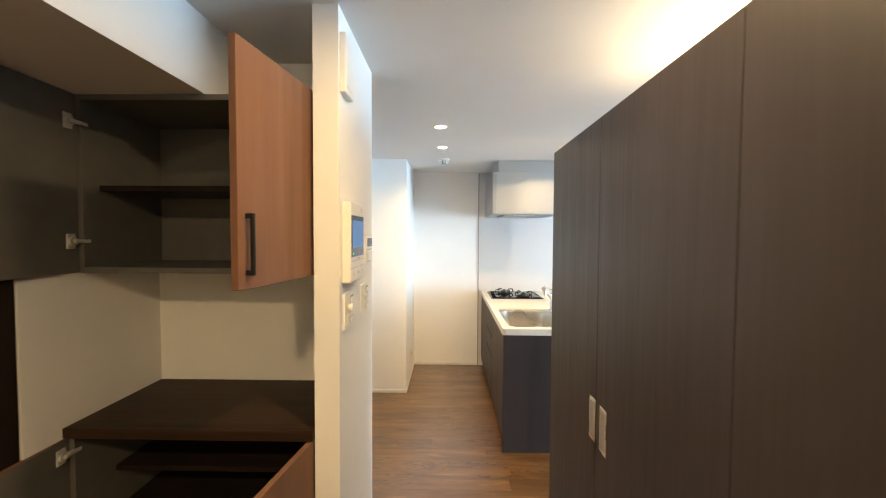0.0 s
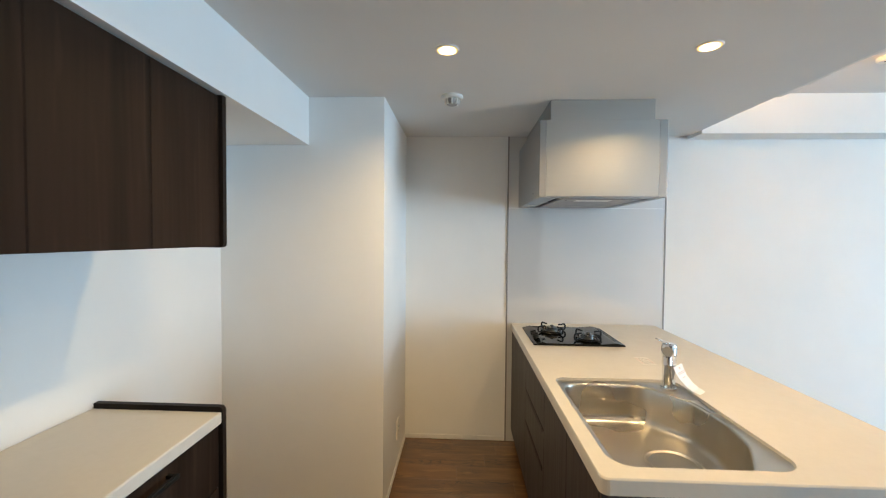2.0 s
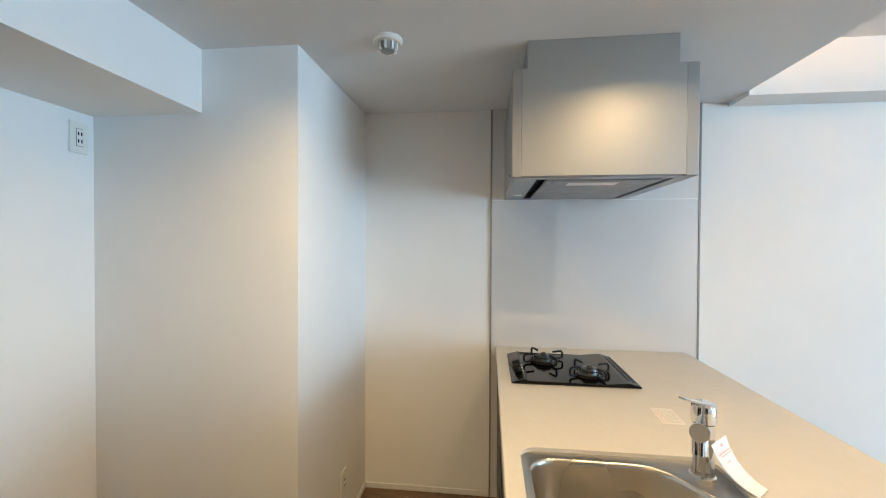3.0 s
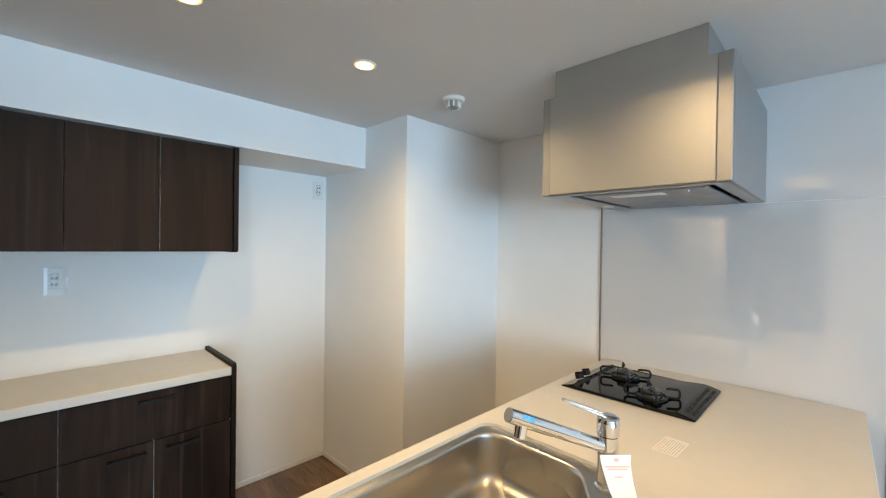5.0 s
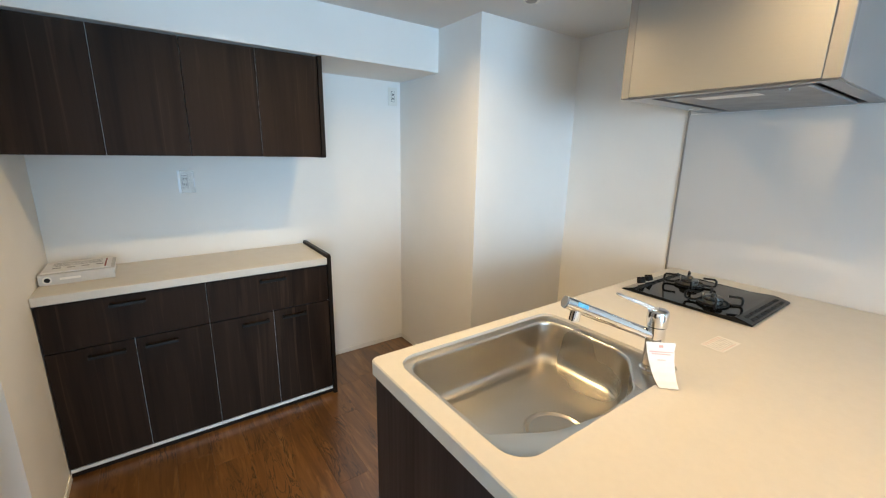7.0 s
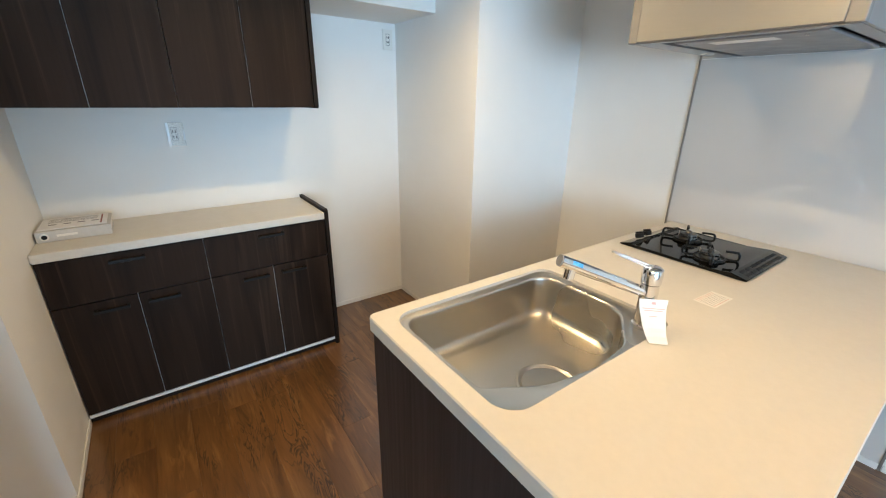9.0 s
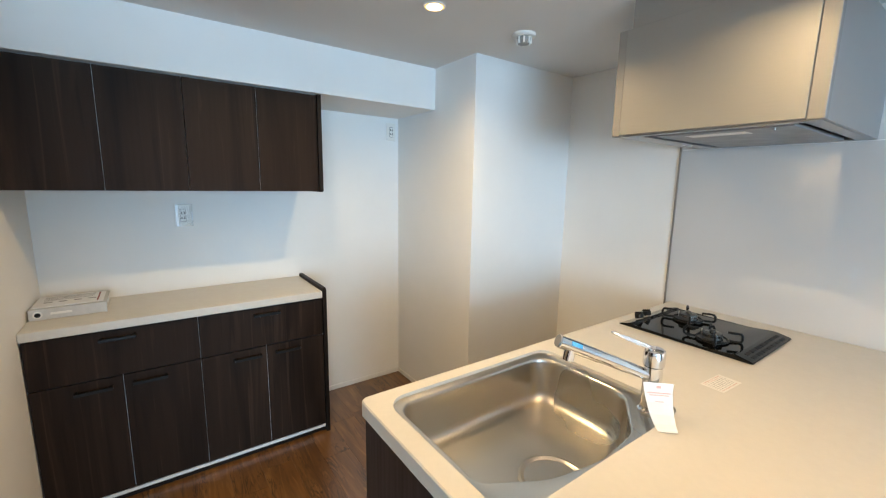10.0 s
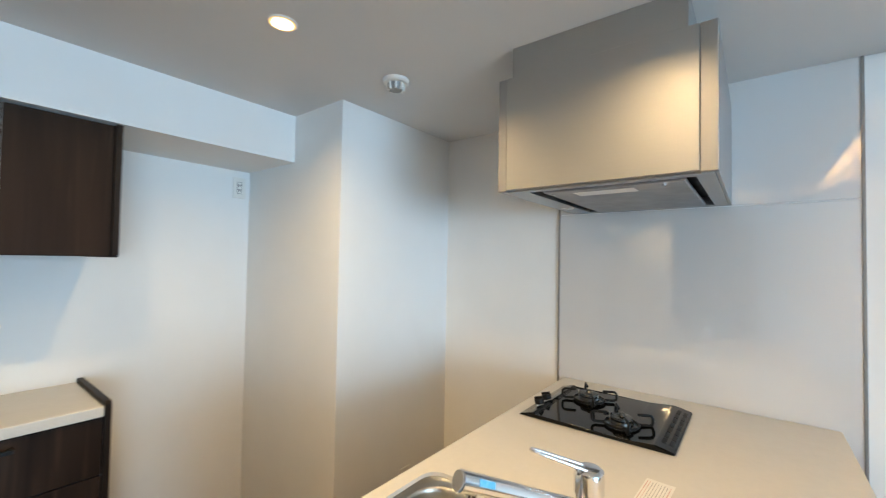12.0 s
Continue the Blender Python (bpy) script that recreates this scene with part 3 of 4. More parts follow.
def burner(x, y, scale):
    part("burner_base", lathe((x, y, CTZ + 0.0135), [(0.058 * scale, 0.0), (0.056 * scale, 0.004), (0.040 * scale, 0.007), (0.037 * scale, 0.018), (0.03 * scale, 0.02)]), M_BURN, hob, smooth=True)
    part("burner_cap", lathe((x, y, CTZ + 0.034), [(0.030 * scale, 0.0), (0.037 * scale, 0.003), (0.035 * scale, 0.010), (0.014 * scale, 0.012), (0.009, 0.022), (0.003, 0.023)]), M_BURN, hob, smooth=True)
    part("igniter", tube([(x - 0.045 * scale, y + 0.01, CTZ + 0.015), (x - 0.045 * scale, y + 0.01, CTZ + 0.045)], 0.0025, 8), M_NICKEL, hob)
    tr = part("trivet", bmesh.new(), M_IRON, hob)
    bm = bmesh.new()
    ringp = [(x + 0.058 * scale * math.cos(a), y + 0.058 * scale * math.sin(a), CTZ + 0.020) for a in [2 * math.pi * i / 32 for i in range(33)]]
    join(bm, tube(ringp, 0.0042, 8))
    o = ORIGIN[hob.name]
    bmesh.ops.translate(bm, verts=bm.verts, vec=-o)
    bm.to_mesh(tr.data)
    bm.free()
    for i in range(4):
        a = 2 * math.pi * i / 4 + 0.45
        ca, sa = math.cos(a), math.sin(a)
        path = [(r * scale, z) for r, z in ((0.058, 0.020), (0.092, 0.019), (0.102, 0.023), (0.105, 0.032), (0.104, 0.046), (0.098, 0.053), (0.088, 0.054), (0.052, 0.053))]
        part("prong", tube([(x + r * ca, y + r * sa, CTZ + z) for r, z in path], 0.0050, 8), M_IRON, tr, smooth=True)


burner(0.911, 4.221, 1.0)
burner(1.080, 4.042, 0.95)

# range hood
QX0, QX1, QY, QZ0, QZ1 = 0.733, 1.375, 3.768, 1.664, 2.058
hood = thing("range_hood", (QX0, YB, QZ0), "satin stainless box range hood with duct cover", "range hood")
part("front_panel", box(QX0 + 0.0334, QX1 - 0.0424, QY, QY + 0.018, QZ0 + 0.004, QZ1, 0.0015), M_HOOD, hood)
for x0, x1 in ((QX0, QX0 + 0.033), (QX1 - 0.042, QX1)):
    part("corner_strip", box(x0, x1, QY + 0.001, QY + 0.030, QZ0, QZ1, 0.003), M_HOODT, hood)
for x0, x1 in ((QX0 + 0.001, QX0 + 0.009), (QX1 - 0.009, QX1 - 0.001)):
    part("side_panel", box(x0, x1, QY + 0.031, YB - 0.010, QZ0, QZ1, 0.001), M_DUCT, hood)
part("roof", box(QX0 + 0.010, QX1 - 0.010, QY + 0.020, YB - 0.010, QZ1 - 0.012, QZ1 - 0.002), M_DUCT, hood)
part("duct_cover", box(0.786, 1.308, QY + 0.0012, YB - 0.007, QZ1 - 0.0005, ZC - 0.001, 0.0004), M_HOOD, hood)
rim = bmesh.new()
for p in ((QX0 + 0.010, QX1 - 0.010, QY + 0.019, QY + 0.055), (QX0 + 0.010, QX1 - 0.010, YB - 0.055, YB - 0.011)):
    box(*p, QZ0 - 0.001, QZ0 + 0.012, bm=rim)
for p in ((QX0 + 0.010, QX0 + 0.095), (QX1 - 0.055, QX1 - 0.010)):
    box(*p, QY + 0.0555, YB - 0.0555, QZ0 - 0.001, QZ0 + 0.012, bm=rim)
part("bottom_rim", rim, M_DUCT, hood)
part("inner_tray", box(QX0 + 0.096, QX1 - 0.056, QY + 0.056, YB - 0.056, QZ0 + 0.035, QZ0 + 0.045), M_BLK, hood)
pl = part("baffle_plate", box(0.868, 1.292, QY + 0.075, YB - 0.070, QZ0 - 0.004, QZ0 + 0.010, 0.005), M_GREY, hood, "grey enamel baffle plate")
part("sticker", box(0.958, 1.148, 3.890, 3.962, QZ0 - 0.0050, QZ0 - 0.0042), M_PAPER, pl, "white paper sticker")
for x in (0.895, 1.235):
    part("catch", cyl((x, 3.872, QZ0 - 0.007), 0.006, 0.006, seg=14), M_CHROME, pl, smooth=True)
part("lamp_lens", lathe((0.785, 4.300, QZ0 - 0.0045), [(0.020, 0.0), (0.028, 0.003), (0.030, 0.0045)]), M_CHROME, hood, smooth=True)
part("rivet", cyl((QX0 + 0.0005, 3.95, 1.70), 0.004, 0.003, (1, 0, 0), seg=12), M_BLK, hood)
for ob in [o for o in bpy.data.objects if o.parent is None and o.name in ("worktop", "kitchen_peninsula", "sink", "kitchen_faucet", "paper_tag", "counter_sticker", "gas_hob", "range_hood")]:
    ob.location = ob.location + SETOUT

# west cupboards ------------------------------------------------------------------------
KF, KY0, KY1 = -0.469, PY1 + 0.004, 2.954


def handle(y0, y1, z, x, parent):
    h = part("handle", box(x + 0.022, x + 0.033, y0, y1, z - 0.007, z + 0.007, 0.002), M_BLK, parent, "black metal bar handle")
    for y in (y0 + 0.006, y1 - 0.006):
        part("handle_post", box(x, x + 0.0225, y - 0.005, y + 0.005, z - 0.005, z + 0.005), M_BLK, h)


def leaf(name, y0, y1, z0, z1, x, parent):
    return part(name, box(x - 0.018, x, y0 + 0.0011, y1 - 0.0011, z0 + 0.0015, z1 - 0.0015, 0.001), M_DARK, parent)


MID = 2.351
lower = [("base_cabinet", KY0, MID, (1.985, 2.115), 2.051, (1.886, 2.015), (2.085, 2.213)),
         ("base_cabinet", MID, KY1, (2.594, 2.723), 2.650, (2.493, 2.622), (2.691, 2.818))]
for name, y0, y1, hd, mid, h1, h2 in lower:
    c = thing(name, (XW, y0, 0), "dark walnut base cabinet with drawer and two doors", "cabinet", "kitchen base cabinets")
    part("body", box(XW + 0.001, KF - 0.020, y0 + 0.001, y1 - 0.001, 0.045, 0.819), M_CARC, c)
    part("bottom_board", box(XW + 0.001, KF - 0.001, y0 + 0.0005, y1 - 0.0005, 0.027, 0.0435, 0.001), M_CARC, c, "white bottom board")
    part("toe_kick", box(XW + 0.03, KF - 0.012, y0 + 0.0005, y1 - 0.0005, 0.0, 0.0265), M_EDGE, c)
    part("edge_band", box(KF - 0.019, KF - 0.005, mid - 0.0008, mid + 0.0008, 0.047, 0.603), M_CARC, c, "pale edge band between the doors")
    part("edge_band", box(KF - 0.019, KF - 0.005, y1 - 0.0008, y1, 0.047, 0.817), M_CARC, c, "pale edge band between the doors")
    d = leaf("drawer", y0, y1, 0.606, 0.817, KF, c)
    handle(*hd, 0.782, KF, d)
    for a, e, h in ((y0, mid, h1), (mid, y1, h2)):
        d = leaf("door", a, e, 0.046, 0.603, KF, c)
        handle(*h, 0.563, KF, d)
single("cupboard_worktop", box(XW + 0.001, KF + 0.012, KY0 - 0.003, KY1, 0.820, 0.860, 0.005), M_TOP, "ivory worktop over the dark base cabinets", "worktop", at=(XW, KY0, 0.82))
bm = bmesh.new()
prof = rounded([(XW + 0.001, 0.0), (KF + 0.014, 0.0), (KF + 0.014, 0.876), (XW + 0.001, 0.876)], [0.002, 0.002, 0.016, 0.002], 5)
lo = [bm.verts.new((x, KY1 + 0.001, z)) for x, z in prof]
hi = [bm.verts.new((x, KY1 + 0.021, z)) for x, z in prof]
for i in range(len(lo)):
    j = (i + 1) % len(lo)
    bm.faces.new((lo[i], lo[j], hi[j], hi[i]))
bm.faces.new(lo[::-1]), bm.faces.new(hi)
single("cabinet_end_panel", bm, M_EDGE, "dark brown end panel beside the base cabinet", "panel", at=(XW, KY1, 0))

UF, UZ0, UZ1 = -0.460, 1.415, 1.914
for k, (y0, y1) in enumerate(((KY0, 2.363), (2.363, KY1))):
    c = thing("wall_cabinet", (XW, y0, UZ0), "dark walnut wall cabinet with two plain doors", "cabinet", "kitchen wall cabinets")
    part("body", box(XW + 0.001, UF - 0.020, y0 + 0.001, y1 - 0.001, UZ0 + 0.004, UZ1), M_CARC, c)
    part("underside", box(XW + 0.001, UF - 0.020, y0 + 0.001, y1 - 0.001, UZ0, UZ0 + 0.0035), M_EDGE, c)
    m_ = 2.065 if k == 0 else 2.663
    part("edge_band", box(UF - 0.019, UF - 0.006, m_ - 0.0006, m_ + 0.0006, UZ0 + 0.001, UZ1 - 0.010), M_CARC, c, "pale edge band between the doors")
    leaf("door", y0, m_, UZ0, UZ1 - 0.003, UF, c)
    leaf("door", m_, y1, UZ0, UZ1 - 0.003, UF, c)
    if k:
        bm = bmesh.new()
        prof = rounded([(XW + 0.001, UZ0 - 0.003), (UF + 0.012, UZ0 - 0.003), (UF + 0.012, UZ1), (XW + 0.001, UZ1)], [0.002, 0.014, 0.002, 0.002], 5)
        lo = [bm.verts.new((x, KY1 + 0.001, z)) for x, z in prof]
        hi = [bm.verts.new((x, KY1 + 0.021, z)) for x, z in prof]
        for i in range(len(lo)):
            j = (i + 1) % len(lo)
            bm.faces.new((lo[i], lo[j], hi[j], hi[i]))
        bm.faces.new(lo[::-1]), bm.faces.new(hi)
        part("end_panel", bm, M_EDGE, c, "dark brown end panel")

# binder and papers on the cupboard worktop
bd = thing("ring_binder", (-0.77, 1.88, 0.86), "pale grey ring binder lying on ivory worktop", "binder")
RB = Matrix.Translation((-0.738, 1.880, 0.860)) @ pose(0, 0, 0, 0, 0, 1)
part("lower_cover", turned(box(-0.112, 0.112, -0.129, 0.129, 0.0005, 0.0035, 0.001), RB), M_BIND, bd)
part("spine", turned(box(0.109, 0.113, -0.129, 0.129, 0.0005, 0.048, 0.0015), RB), M_BIND, bd)
part("pages", turned(box(-0.104, 0.106, -0.123, 0.123, 0.0040, 0.040), RB), M_PAPER, bd)
part("upper_cover", turned(box(-0.112, 0.112, -0.129, 0.129, 0.0450, 0.0480, 0.001), RB), M_BIND, bd)
part("finger_ring", turned(cyl((0.1135, -0.100, 0.024), 0.016, 0.003, (1, 0, 0), seg=24), RB), M_NICKEL, bd, "metal finger ring")
part("finger_hole", turned(cyl((0.1148, -0.100, 0.024), 0.010, 0.002, (1, 0, 0), seg=20), RB), M_BLK, bd)
part("spine_label", turned(box(0.1131, 0.1136, -0.060, 0.010, 0.020, 0.030), RB), M_NOTE, bd, "cream spine label")
sh = thing("printed_sheet", (-0.77, 1.88, 0.90), "white printed sheet on top of the binder", "paper")
RS = Matrix.Translation((-0.745, 1.884, 0.9088)) @ pose(0, 0, 0, 0, 0, 1)
part("sheet", turned(box(-0.100, 0.100, -0.125, 0.112, 0.0, 0.0035), RS), M_PAPER, sh)
for i in range(4):
    part("print_bar", turned(box(0.020 - 0.0, 0.034, -0.095 + i * 0.05, -0.068 + i * 0.05, 0.0036, 0.0042), RS), M_PRINT, sh)
for i in range(5):
    part("print_bar", turned(box(-0.075 + i * 0.016, -0.072 + i * 0.016, -0.10, 0.075, 0.0036, 0.0042), RS), M_PRINT, sh)
part("print_bar", turned(box(-0.08, 0.09, 0.088, 0.094, 0.0036, 0.0042), RS), M_MAROON, sh, "dark red printed stripe")


# outlets
def outlet(at, normal, label, film=False, w=0.070, h=0.120):
    """Plate with two two-pin sockets, built in the plane y-z facing +x."""
    o = thing("wall_outlet", at, label, "outlet")
    M_ = Matrix.Translation(at)
    part("plate", turned(box(0.0, 0.007, -w / 2, w / 2, -h / 2, h / 2, 0.003), M_), M_PLAST, o)
    s = part("socket", turned(box(0.0071, 0.010, -0.011 * w / 0.07, 0.011 * w / 0.07, -0.032, 0.032, 0.001), M_), M_PLAST, o)
    part("groove", turned(box(0.0066, 0.0074, -0.0135 * w / 0.07, 0.0135 * w / 0.07, -0.0345, 0.0345), M_), M_PLASTD, o)
    for z in (0.014, -0.014):
        for y in (-0.006, 0.006):
            part("slot", turned(box(0.0098, 0.0106, y - 0.0024, y + 0.0024, z - 0.0065, z + 0.0065), M_), M_BLK, s)
    if film:
        part("film", turned(box(0.0112, 0.0118, -w / 2 + 0.002, w / 2 + 0.010, -h / 2, h / 2), M_), M_FILM, o, "clear protective film")
        for y0, y1 in ((-w / 2 + 0.001, -w / 2 + 0.013), (w / 2 + 0.004, w / 2 + 0.010)):
            part("film_fold", turned(box(0.0118, 0.0135, y0, y1, -h / 2 + (0.0 if y0 < 0 else 0.030), h / 2 - (0.0 if y0 < 0 else 0.040), 0.0005), M_), M_FOLD, o, "bright folded film edge")
    return o


outlet((XW, 2.347, 1.272), 1, "white wall outlet under clear plastic film", True)
outlet((XW, 3.629, 1.820), 1, "white wall outlet high on the wall")
outlet((CX, 4.154, 0.240), 1, "white wall outlet low on the column")

# ceiling fixtures
def downlight(x, y, z, energy, spread=150, size=0.06):
    d = thing("downlight", (x, y, z), "round white recessed ceiling downlight, lit warm", "ceiling light", "ceiling downlights")
    part("trim_ring", lathe((x, y, z), [(0.030, -0.001), (0.034, -0.004), (0.043, -0.004), (0.046, 0.0)]), M_TRIM, d, smooth=True)
    part("diffuser", lathe((x, y, z), [(0.004, -0.0048), (0.031, -0.0046), (0.0325, -0.0042)]), M_LED, d)
    part("reflector", lathe((x, y, z), [(0.0325, -0.0044), (0.039, -0.0047), (0.040, -0.0042)]), M_REFL, d, "reflector rim with warm lamp glow painted in")
    lamp("downlight_glow", (x, y, z - 0.012), (x, y, 0), size, energy, WARM, spread=spread)


DOWN = 6.7
downlight(0.281, 3.191, ZC, DOWN)
downlight(0.279, 2.589, ZC, DOWN)
downlight(1.240, 3.186, ZC, DOWN)
# unseen living room downlights, added as warm fill
for x, y in ((2.9, 3.0), (4.6, 3.0), (2.7, 0.4), (4.3, 0.4)):
    downlight(x, y, ZH, DOWN * 0.9)
# unseen hall downlights, added and placed to brighten partition, niche and closet
downlight(0.420, 0.78, ZC, DOWN * 1.12, 178, 0.10)
downlight(0.150, -0.60, ZC, DOWN * 2.7, 178, 0.14)

# unseen cove strip, added to warm the north beam and raised ceiling
cove = thing("assumed_cove", (1.91, 2.2, 2.18), "unseen warm cove strip, assumed on the ceiling step", "strip light")
part("channel", box(1.889, 1.918, 0.0, 3.75, 2.163, 2.172), M_TRIM, cove)
part("diffuser", box(1.890, 1.910, 0.01, 3.74, 2.1725, 2.175), M_LED, cove)
lamp("cove_glow", (1.900, 1.87, 2.180), (2.3, 1.87, 2.6), 0.02, 75.0, COVE, 3.7, "RECTANGLE").matrix_world = pose(1.900, 1.87, 2.180, 180, 0, 0)

smk = thing("smoke_detector", (0.288, 3.690, ZC), "white dome smoke detector on the ceiling", "smoke detector")
part("base", lathe((0.288, 3.690, ZC), [(0.054, 0.0), (0.054, -0.010), (0.048, -0.016), (0.03, -0.016)]), M_PLAST, smk, smooth=True)
part("chamber", lathe((0.288, 3.690, ZC), [(0.032, -0.0165), (0.030, -0.036), (0.024, -0.044), (0.004, -0.046)]), M_PLASTD, smk, "grey slotted sensor head", smooth=True)
for i in range(8):
    a = 2 * math.pi * i / 8
    part("rib", turned(box(0.026, 0.037, -0.004, 0.004, -0.044, -0.016, 0.001), Matrix.Translation((0.288, 3.690, ZC)) @ pose(0, 0, 0, 0, 0, math.degrees(a))), M_PLAST, smk)
rose = thing("ceiling_rose", (2.50, 3.83, ZH), "white plastic ceiling lamp socket", "ceiling socket")
part("base", lathe((2.50, 3.83, ZH), [(0.042, 0.0), (0.042, -0.012), (0.036, -0.022), (0.01, -0.022)]), M_PLAST, rose, smooth=True)
part("slot", box(2.485, 2.515, 3.827, 3.833, ZH - 0.0235, ZH - 0.022), M_BLK, rose)

# hall: tall closet ------------------------------------------------------------------------
TX0, TX1, TY1, TZ = 0.787, 1.46, 1.757, 1.826
tall = thing("tall_closet", (TX0, TY1, 0), "dark espresso tall closet that stops below the ceiling", "closet")
part("body", box(TX0 + 0.020, TX1, YS + 0.001, TY1, 0.0, TZ, 0.001), M_PEN, tall)
ys = (TY1, 1.222, 0.646, 0.08, -0.5, YS + 0.001)
for i, (a, e) in enumerate(zip(ys, ys[1:])):
    d = part("door", box(TX0, TX0 + 0.019, e + 0.0012, a - (0.0012 if i else 0), 0.012, TZ, 0.0012), M_PEN, tall)
    if i < 2:
        y = 1.249 if i == 0 else 1.164
        pull = part("flush_pull", box(TX0 - 0.0016, TX0 + 0.002, y - 0.024, y + 0.024, 0.840, 0.972, 0.0008), M_NICKEL, d, "satin metal flush pull")
        part("recess", box(TX0 - 0.0022, TX0 - 0.0014, y - 0.017, y + 0.017, 0.850, 0.962), M_PLASTD, pull)
# unseen warm strip on top of the closet, added for the ceiling glow
SX = 1.22
strip_l = thing("added_uplight", (SX, 1.1, TZ), "unseen warm strip added to light the ceiling", "strip light")
part("channel", box(SX - 0.015, SX + 0.015, 0.55, 1.70, TZ + 0.0005, TZ + 0.020, 0.001), M_TRIM, strip_l)
part("diffuser", box(SX - 0.010, SX + 0.010, 0.56, 1.69, TZ + 0.0205, TZ + 0.024), M_LED, strip_l)
lamp("strip_glow", (SX, 1.125, TZ + 0.03), (SX, 1.125, 5), 1.1, 4.5, WARM, 0.02, "RECTANGLE").matrix_world = pose(SX, 1.125, TZ + 0.03, 180, 0, 90)

# hall: closet doors in the west wall
hc = thing("hall_closet", (NX - 0.4, -0.1, 0), "dark built-in hall closet with plain doors", "closet")
part("body", box(NX - 0.415, NX - 0.03, YS + 0.001, 1.101, 0.0, 1.916), M_EDGE, hc)
for a, e in ((0.56, 1.099), (-0.02, 0.557), (-0.60, -0.023), (YS + 0.002, -0.603)):
    part("door", box(NX - 0.029, NX - 0.004, a, e, 0.010, 1.914, 0.001), M_EDGE, hc)


# hall: niche storage with open doors
def door_leaf(hinge, yaw, width, z0, z1, sign, parent, handle_z, top_hinges):
    """A leaf that starts at its hinge and runs along -y, turned about z by yaw. Its outer face is wood, its inner face grey."""
    M_ = Matrix.Translation((hinge[0], hinge[1], 0)) @ pose(0, 0, 0, 0, 0, yaw)
    x0, x1 = (0.0, 0.018) if sign > 0 else (-0.018, 0.0)
    d = part("door", turned(box(x0, x1, -width, 0.0, z0, z1, 0.0012), M_), M_RED, parent, "red-brown walnut door, standing open")
    xi = -0.0012 if sign > 0 else 0.0
    part("liner", turned(box(xi, xi + 0.0012, -width + 0.002, -0.002, z0 + 0.002, z1 - 0.002), M_), M_INNER, d, "grey-brown inner face")
    if sign > 0:
        for z in (handle_z, handle_z - 0.131):
            part("handle_post", turned(box(x1, x1 + 0.0195, -width + 0.025, -width + 0.037, z - 0.006, z + 0.006, 0.002), M_), M_BLK, d)
        part("handle", turned(box(x1 + 0.011, x1 + 0.020, -width + 0.026, -width + 0.036, handle_z - 0.131, handle_z, 0.002), M_), M_BLK, d, "black metal bar handle")
    for z in top_hinges:
        s = 1 if sign < 0 else -1
        hg = part("hinge_cup", turned(box(min(0, s * 0.006), max(0, s * 0.006), -0.048, -0.018, z - 0.024, z + 0.024, 0.002), M_), M_HINGE, d, "nickel concealed hinge")
        part("hinge_boss", turned(cyl((s * 0.008, -0.030, z), 0.015, 0.008, (1, 0, 0), seg=20, bev=0.002), M_), M_HINGE, hg, smooth=True)
        part("hinge_arm", turned(box(0.004, 0.020, -0.034, 0.024, z - 0.006, z + 0.006, 0.003), M_), M_HINGE, hg)


def niche_unit(name, label, y0, z0, z1, shelves, depth_gap, top):
    c = thing(name, (NX, NY, z0), label, "cabinet")
    X0, X1 = NX + 0.001, PX0 - 0.002
    part("side", box(X0, X0 + 0.018, y0, NY - 0.001, z0, z1, 0.0008), M_INNER, c)
    part("side", box(X1 - 0.018, X1, y0, NY - 0.001, z0, z1, 0.0008), M_INNER, c)
    part("bottom", box(X0 + 0.0185, X1 - 0.0185, y0, NY - 0.001, z0, z0 + 0.018, 0.0008), M_INNER, c)
    if top:
        part("top", box(X0 + 0.0185, X1 - 0.0185, y0, NY - 0.001, z1 - 0.018, z1, 0.0008), M_INNER, c)
    part("back", box(X0 + 0.0185, X1 - 0.0185, NY - 0.008, NY - 0.001, z0 + 0.0185, z1 - 0.0185), M_INNER, c)
    for z in shelves:
        part("shelf", box(X0 + 0.020, X1 - 0.020, y0 + depth_gap, NY - 0.009, z, z + 0.018, 0.001), M_EDGE, c)
    return c


up = niche_unit("hall_wall_cabinet", "red-brown walnut hall wall cabinet, both doors open", 1.290, 1.345, 1.915, (1.615,), 0.06, True)
door_leaf((NX + 0.004, 1.2888), 3.0, 0.385, 1.346, 1.914, -1, up, 0, (1.823, 1.447))
door_leaf((PX0 - 0.022, 1.284), -8.0, 0.385, 1.346, 1.914, 1, up, 1.515, ())
dn = niche_unit("hall_base_cabinet", "red-brown walnut hall base cabinet, both doors open", 1.238, 0.0, 0.835, (0.635, 0.48), 0.15, False)
door_leaf((NX + 0.004, 1.2368), 3.0, 0.385, 0.03, 0.833, -1, dn, 0, (0.785, 0.12))
door_leaf((PX0 - 0.022, 1.232), -8.0, 0.385, 0.03, 0.833, 1, dn, 0.79, ())
single("hall_cabinet_top", box(NX + 0.001, PX0 - 0.002, 1.216, NY - 0.001, 0.8355, 0.868, 0.003), M_TOPW, "dark brown wooden top on hall base cabinet", "worktop", at=(NX, NY, 0.8355))

# intercom, heater remote, switches on the partition
ic = thing("intercom_monitor", (PX1, 1.335, 1.32), "white wall intercom with a lit blue screen", "intercom")
IY0, IY1, IZ0, IZ1, IX = 1.255, 1.432, 1.320, 1.577, PX1 + 0.030
part("case", box(PX1, IX, IY0, IY1, IZ0, IZ1, 0.005), M_PLAST, ic)
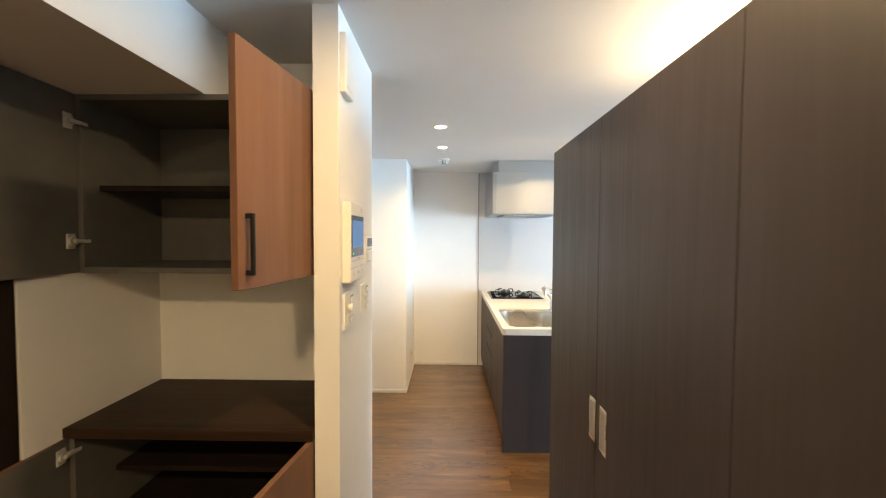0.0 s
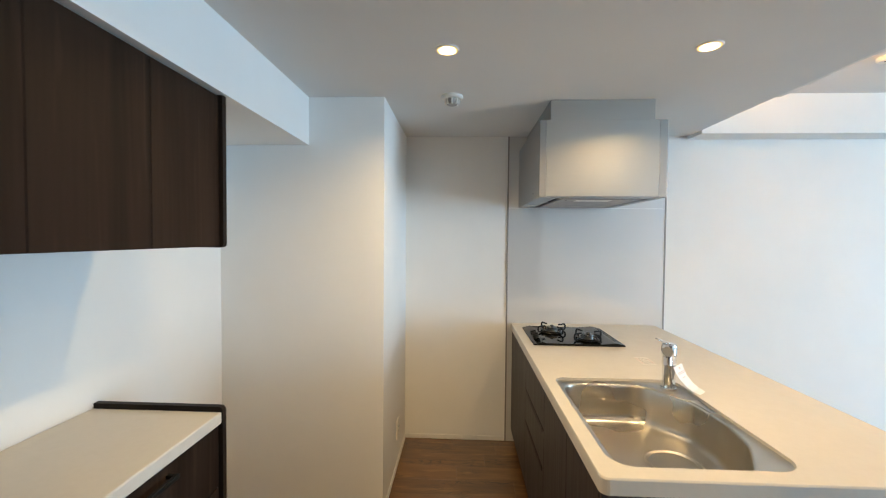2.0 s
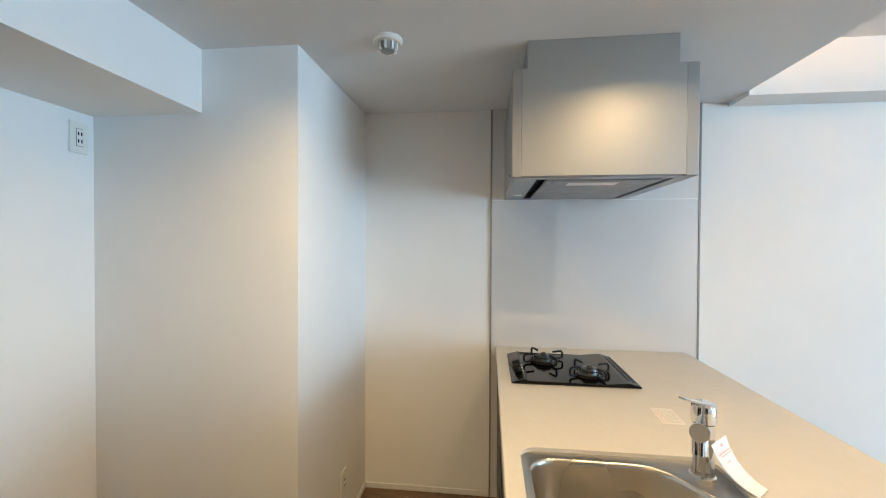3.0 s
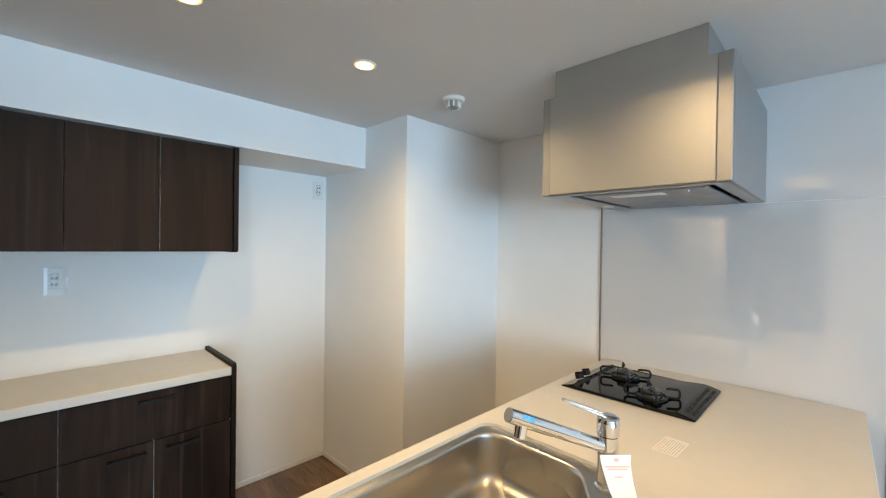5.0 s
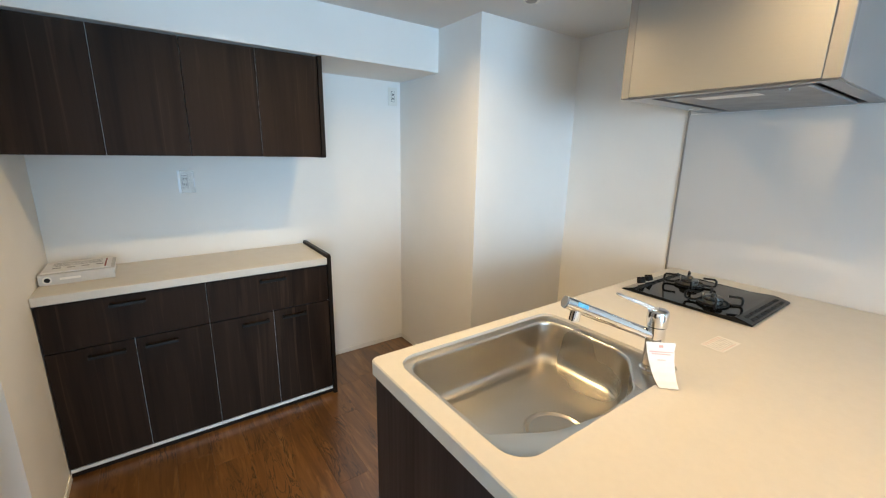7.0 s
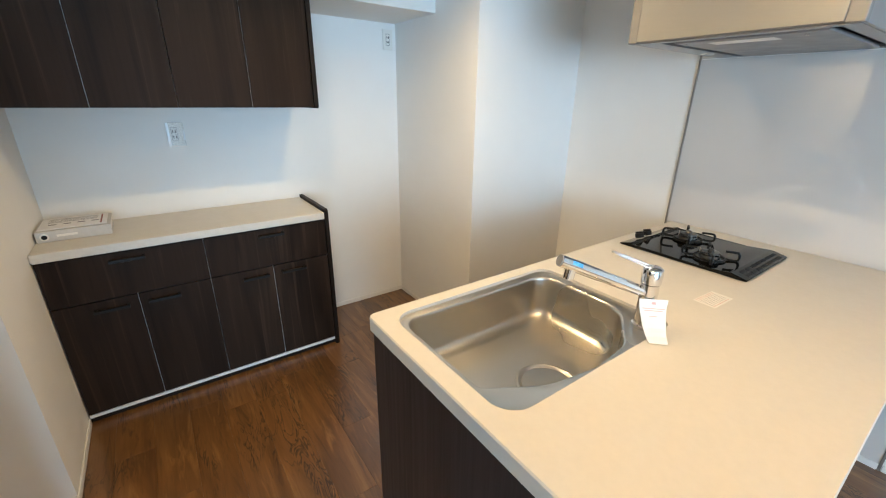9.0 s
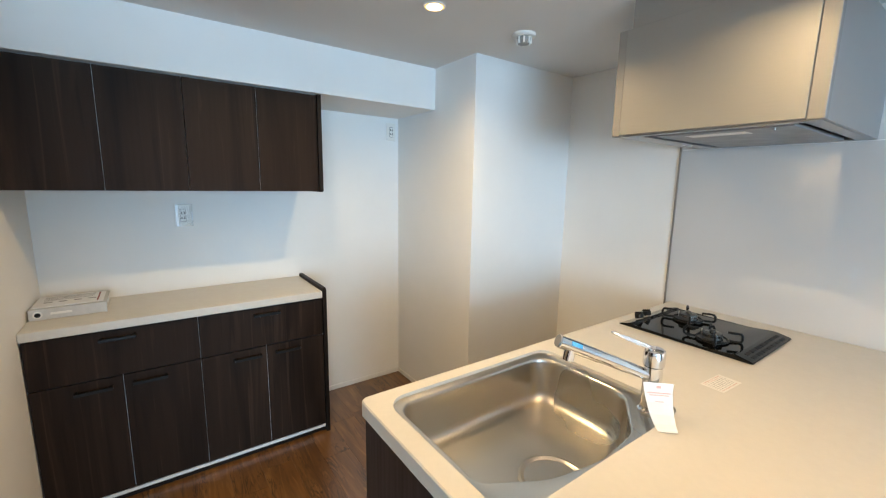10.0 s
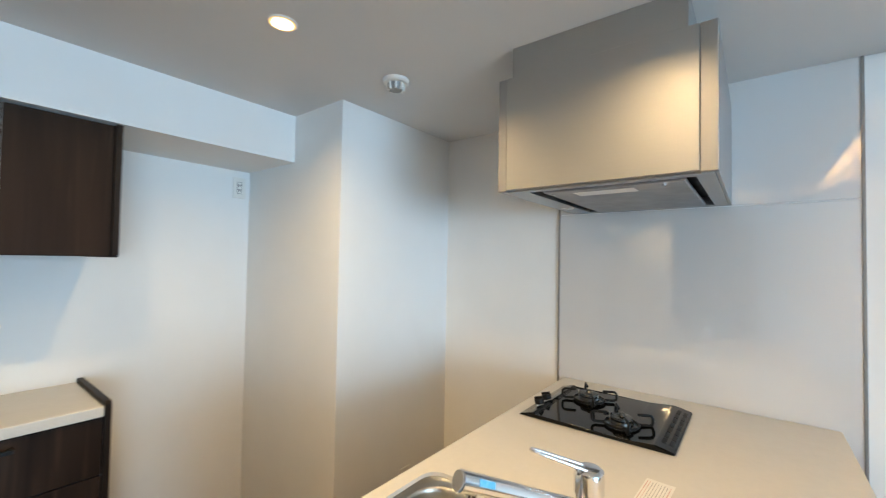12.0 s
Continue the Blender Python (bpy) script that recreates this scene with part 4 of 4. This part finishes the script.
sc_ = part("screen_bezel", box(IX, IX + 0.0015, IY0 + 0.004, IY1 - 0.002, 1.402, 1.534, 0.0006), M_SCREENB, ic, "dark glossy screen frame")
part("screen", box(IX + 0.0016, IX + 0.0022, IY0 + 0.013, IY1 - 0.007, 1.432, 1.518), M_SCREEN, sc_, "lit blue screen")
part("green_lamp", box(IX + 0.0016, IX + 0.0022, IY0 + 0.018, IY0 + 0.027, 1.409, 1.415), M_GREEN, sc_)
part("blue_lamp", box(IX + 0.0016, IX + 0.0022, IY0 + 0.103, IY0 + 0.109, 1.409, 1.415), M_BLUEL, sc_)
part("seam", box(IX - 0.0006, IX + 0.0004, IY0 + 0.004, IY1 - 0.003, 1.388, 1.3893), M_PLASTD, ic)
part("seam", box(IX - 0.0006, IX + 0.0004, IY0 + 0.004, IY1 - 0.003, 1.366, 1.3672), M_PLASTD, ic)
part("speaker_slot", box(IX, IX + 0.0006, IY0 + 0.085, IY0 + 0.118, 1.3935, 1.396), M_PLASTD, ic)
for y in (IY0 + 0.022, IY0 + 0.090, IY0 + 0.146):
    bt = part("button", box(IX, IX + 0.0012, y, y + 0.018, 1.340, 1.354, 0.0005), M_PLAST, ic)
    for z in (1.349, 1.3455):
        part("print_bar", box(IX + 0.0012, IX + 0.0016, y + 0.003, y + 0.015, z, z + 0.0012), M_PLASTD, bt)
for z in (1.549, 1.554, 1.559):
    part("print_bar", box(IX, IX + 0.0004, IY0 + 0.138, IY0 + 0.156, z, z + 0.0016), M_PLASTD, ic)

rc = thing("heater_remote", (PX1, 1.56, 1.36), "white wall heater remote with grey display", "remote panel")
RX = PX1 + 0.018
part("case", box(PX1, RX, 1.548, 1.658, 1.362, 1.470, 0.004), M_PLAST, rc)
part("display", box(RX, RX + 0.001, 1.562, 1.650, 1.426, 1.459, 0.0004), M_LCD, rc, "grey lcd display")
part("display_shade", box(RX + 0.001, RX + 0.0014, 1.563, 1.649, 1.4265, 1.4365), M_SCREENB, rc)
part("flap", box(RX, RX + 0.0018, 1.553, 1.653, 1.371, 1.405, 0.0006), M_PLAST, rc)
for k in range(4):
    part("button", box(RX, RX + 0.001, 1.562 + k * 0.022, 1.578 + k * 0.022, 1.413, 1.4165), M_PLASTD, rc)
for z in (1.401, 1.397, 1.393):
    part("print_bar", box(RX + 0.0018, RX + 0.0022, 1.632, 1.649, z, z + 0.0014), M_PLASTD, rc)
for z in (1.3665, 1.3695):
    part("slit", box(RX - 0.001, RX + 0.0004, 1.555, 1.651, z - 0.0008, z), M_PLASTD, rc)


def switch_plate(y0, y1, z0, z1, label):
    s = thing("light_switch", (PX1, (y0 + y1) / 2, z0), label, "switch")
    part("plate", box(PX1, PX1 + 0.009, y0, y1, z0, z1, 0.003), M_PLAST, s)
    mid = y0 + (y1 - y0) * 0.56
    part("dimmer_knob", cyl((PX1 + 0.017, (y0 + mid) / 2 + 0.008, z0 + (z1 - z0) * 0.60), 0.0095, 0.014, (1, 0, 0), bev=0.002), M_PLAST, s, smooth=True)
    low = part("rocker", box(PX1 + 0.009, PX1 + 0.0118, y0 + 0.022, mid - 0.004, z0 + 0.022, z0 + 0.046, 0.0008), M_PLAST, s)
    part("print_bar", box(PX1 + 0.0118, PX1 + 0.0121, y0 + 0.036, y0 + 0.046, z0 + 0.034, z0 + 0.0355), M_PLASTD, low)
    fr = part("rocker_frame", box(PX1 + 0.009, PX1 + 0.0098, mid, y1 - 0.010, z0 + 0.014, z1 - 0.012), M_PLASTD, s)
    n = 4
    h = (z1 - z0 - 0.030) / n
    for i in range(n):
        z = z0 + 0.0155 + i * h
        part("rocker", box(PX1 + 0.0098, PX1 + 0.0125, mid + 0.002, y1 - 0.014, z, z + h - 0.0035, 0.0006), M_PLAST, fr)


switch_plate(1.260, 1.379, 1.168, 1.284, "white switch plate with a dimmer knob")
switch_plate(1.505, 1.625, 1.169, 1.284, "white switch plate with a dimmer knob")
cb = thing("chime_box", (PX1, 1.28, 1.90), "slim white plastic sensor box high on wall", "sensor")
part("case", box(PX1, PX1 + 0.020, 1.240, 1.338, 1.905, 2.085, 0.004), M_PLAST, cb)
part("seam", box(PX1 + 0.0195, PX1 + 0.0204, 1.244, 1.334, 1.925, 1.926), M_PLASTD, cb)

# floor boards -----------------------------------------------------------------------------
BL, BW = 0.909, 0.145
SHARED = {}


def board(length, width):
    """The mesh of a board; boards of one size share it."""
    key = (round(length, 3), round(width, 3))
    if key not in SHARED:
        SHARED[key] = mesh_of("plank", box(-length / 2 + 0.0002, length / 2 - 0.0002, -width / 2 + 0.0002, width / 2 - 0.0002, -0.012, 0.0, 0.0005, 1), M_FLOOR)
    return SHARED[key]


rng = random.Random(7)
y = YS
while y < YN - 0.01:
    w = min(BW, YN - y)
    x_west = XW if y > PY1 - 0.1 else (NX if y > 1.0 else NX - 0.42)
    x = x_west - rng.uniform(0.1, BL - 0.1)
    while x < XE:
        x0, x1 = max(x, x_west), min(x + BL, XE)
        ob = new("plank", board(x1 - x0, w))
        ob.location = ((x0 + x1) / 2, y + w / 2, 0)
        ob.parent = FLOOR
        x += BL
    y += BW
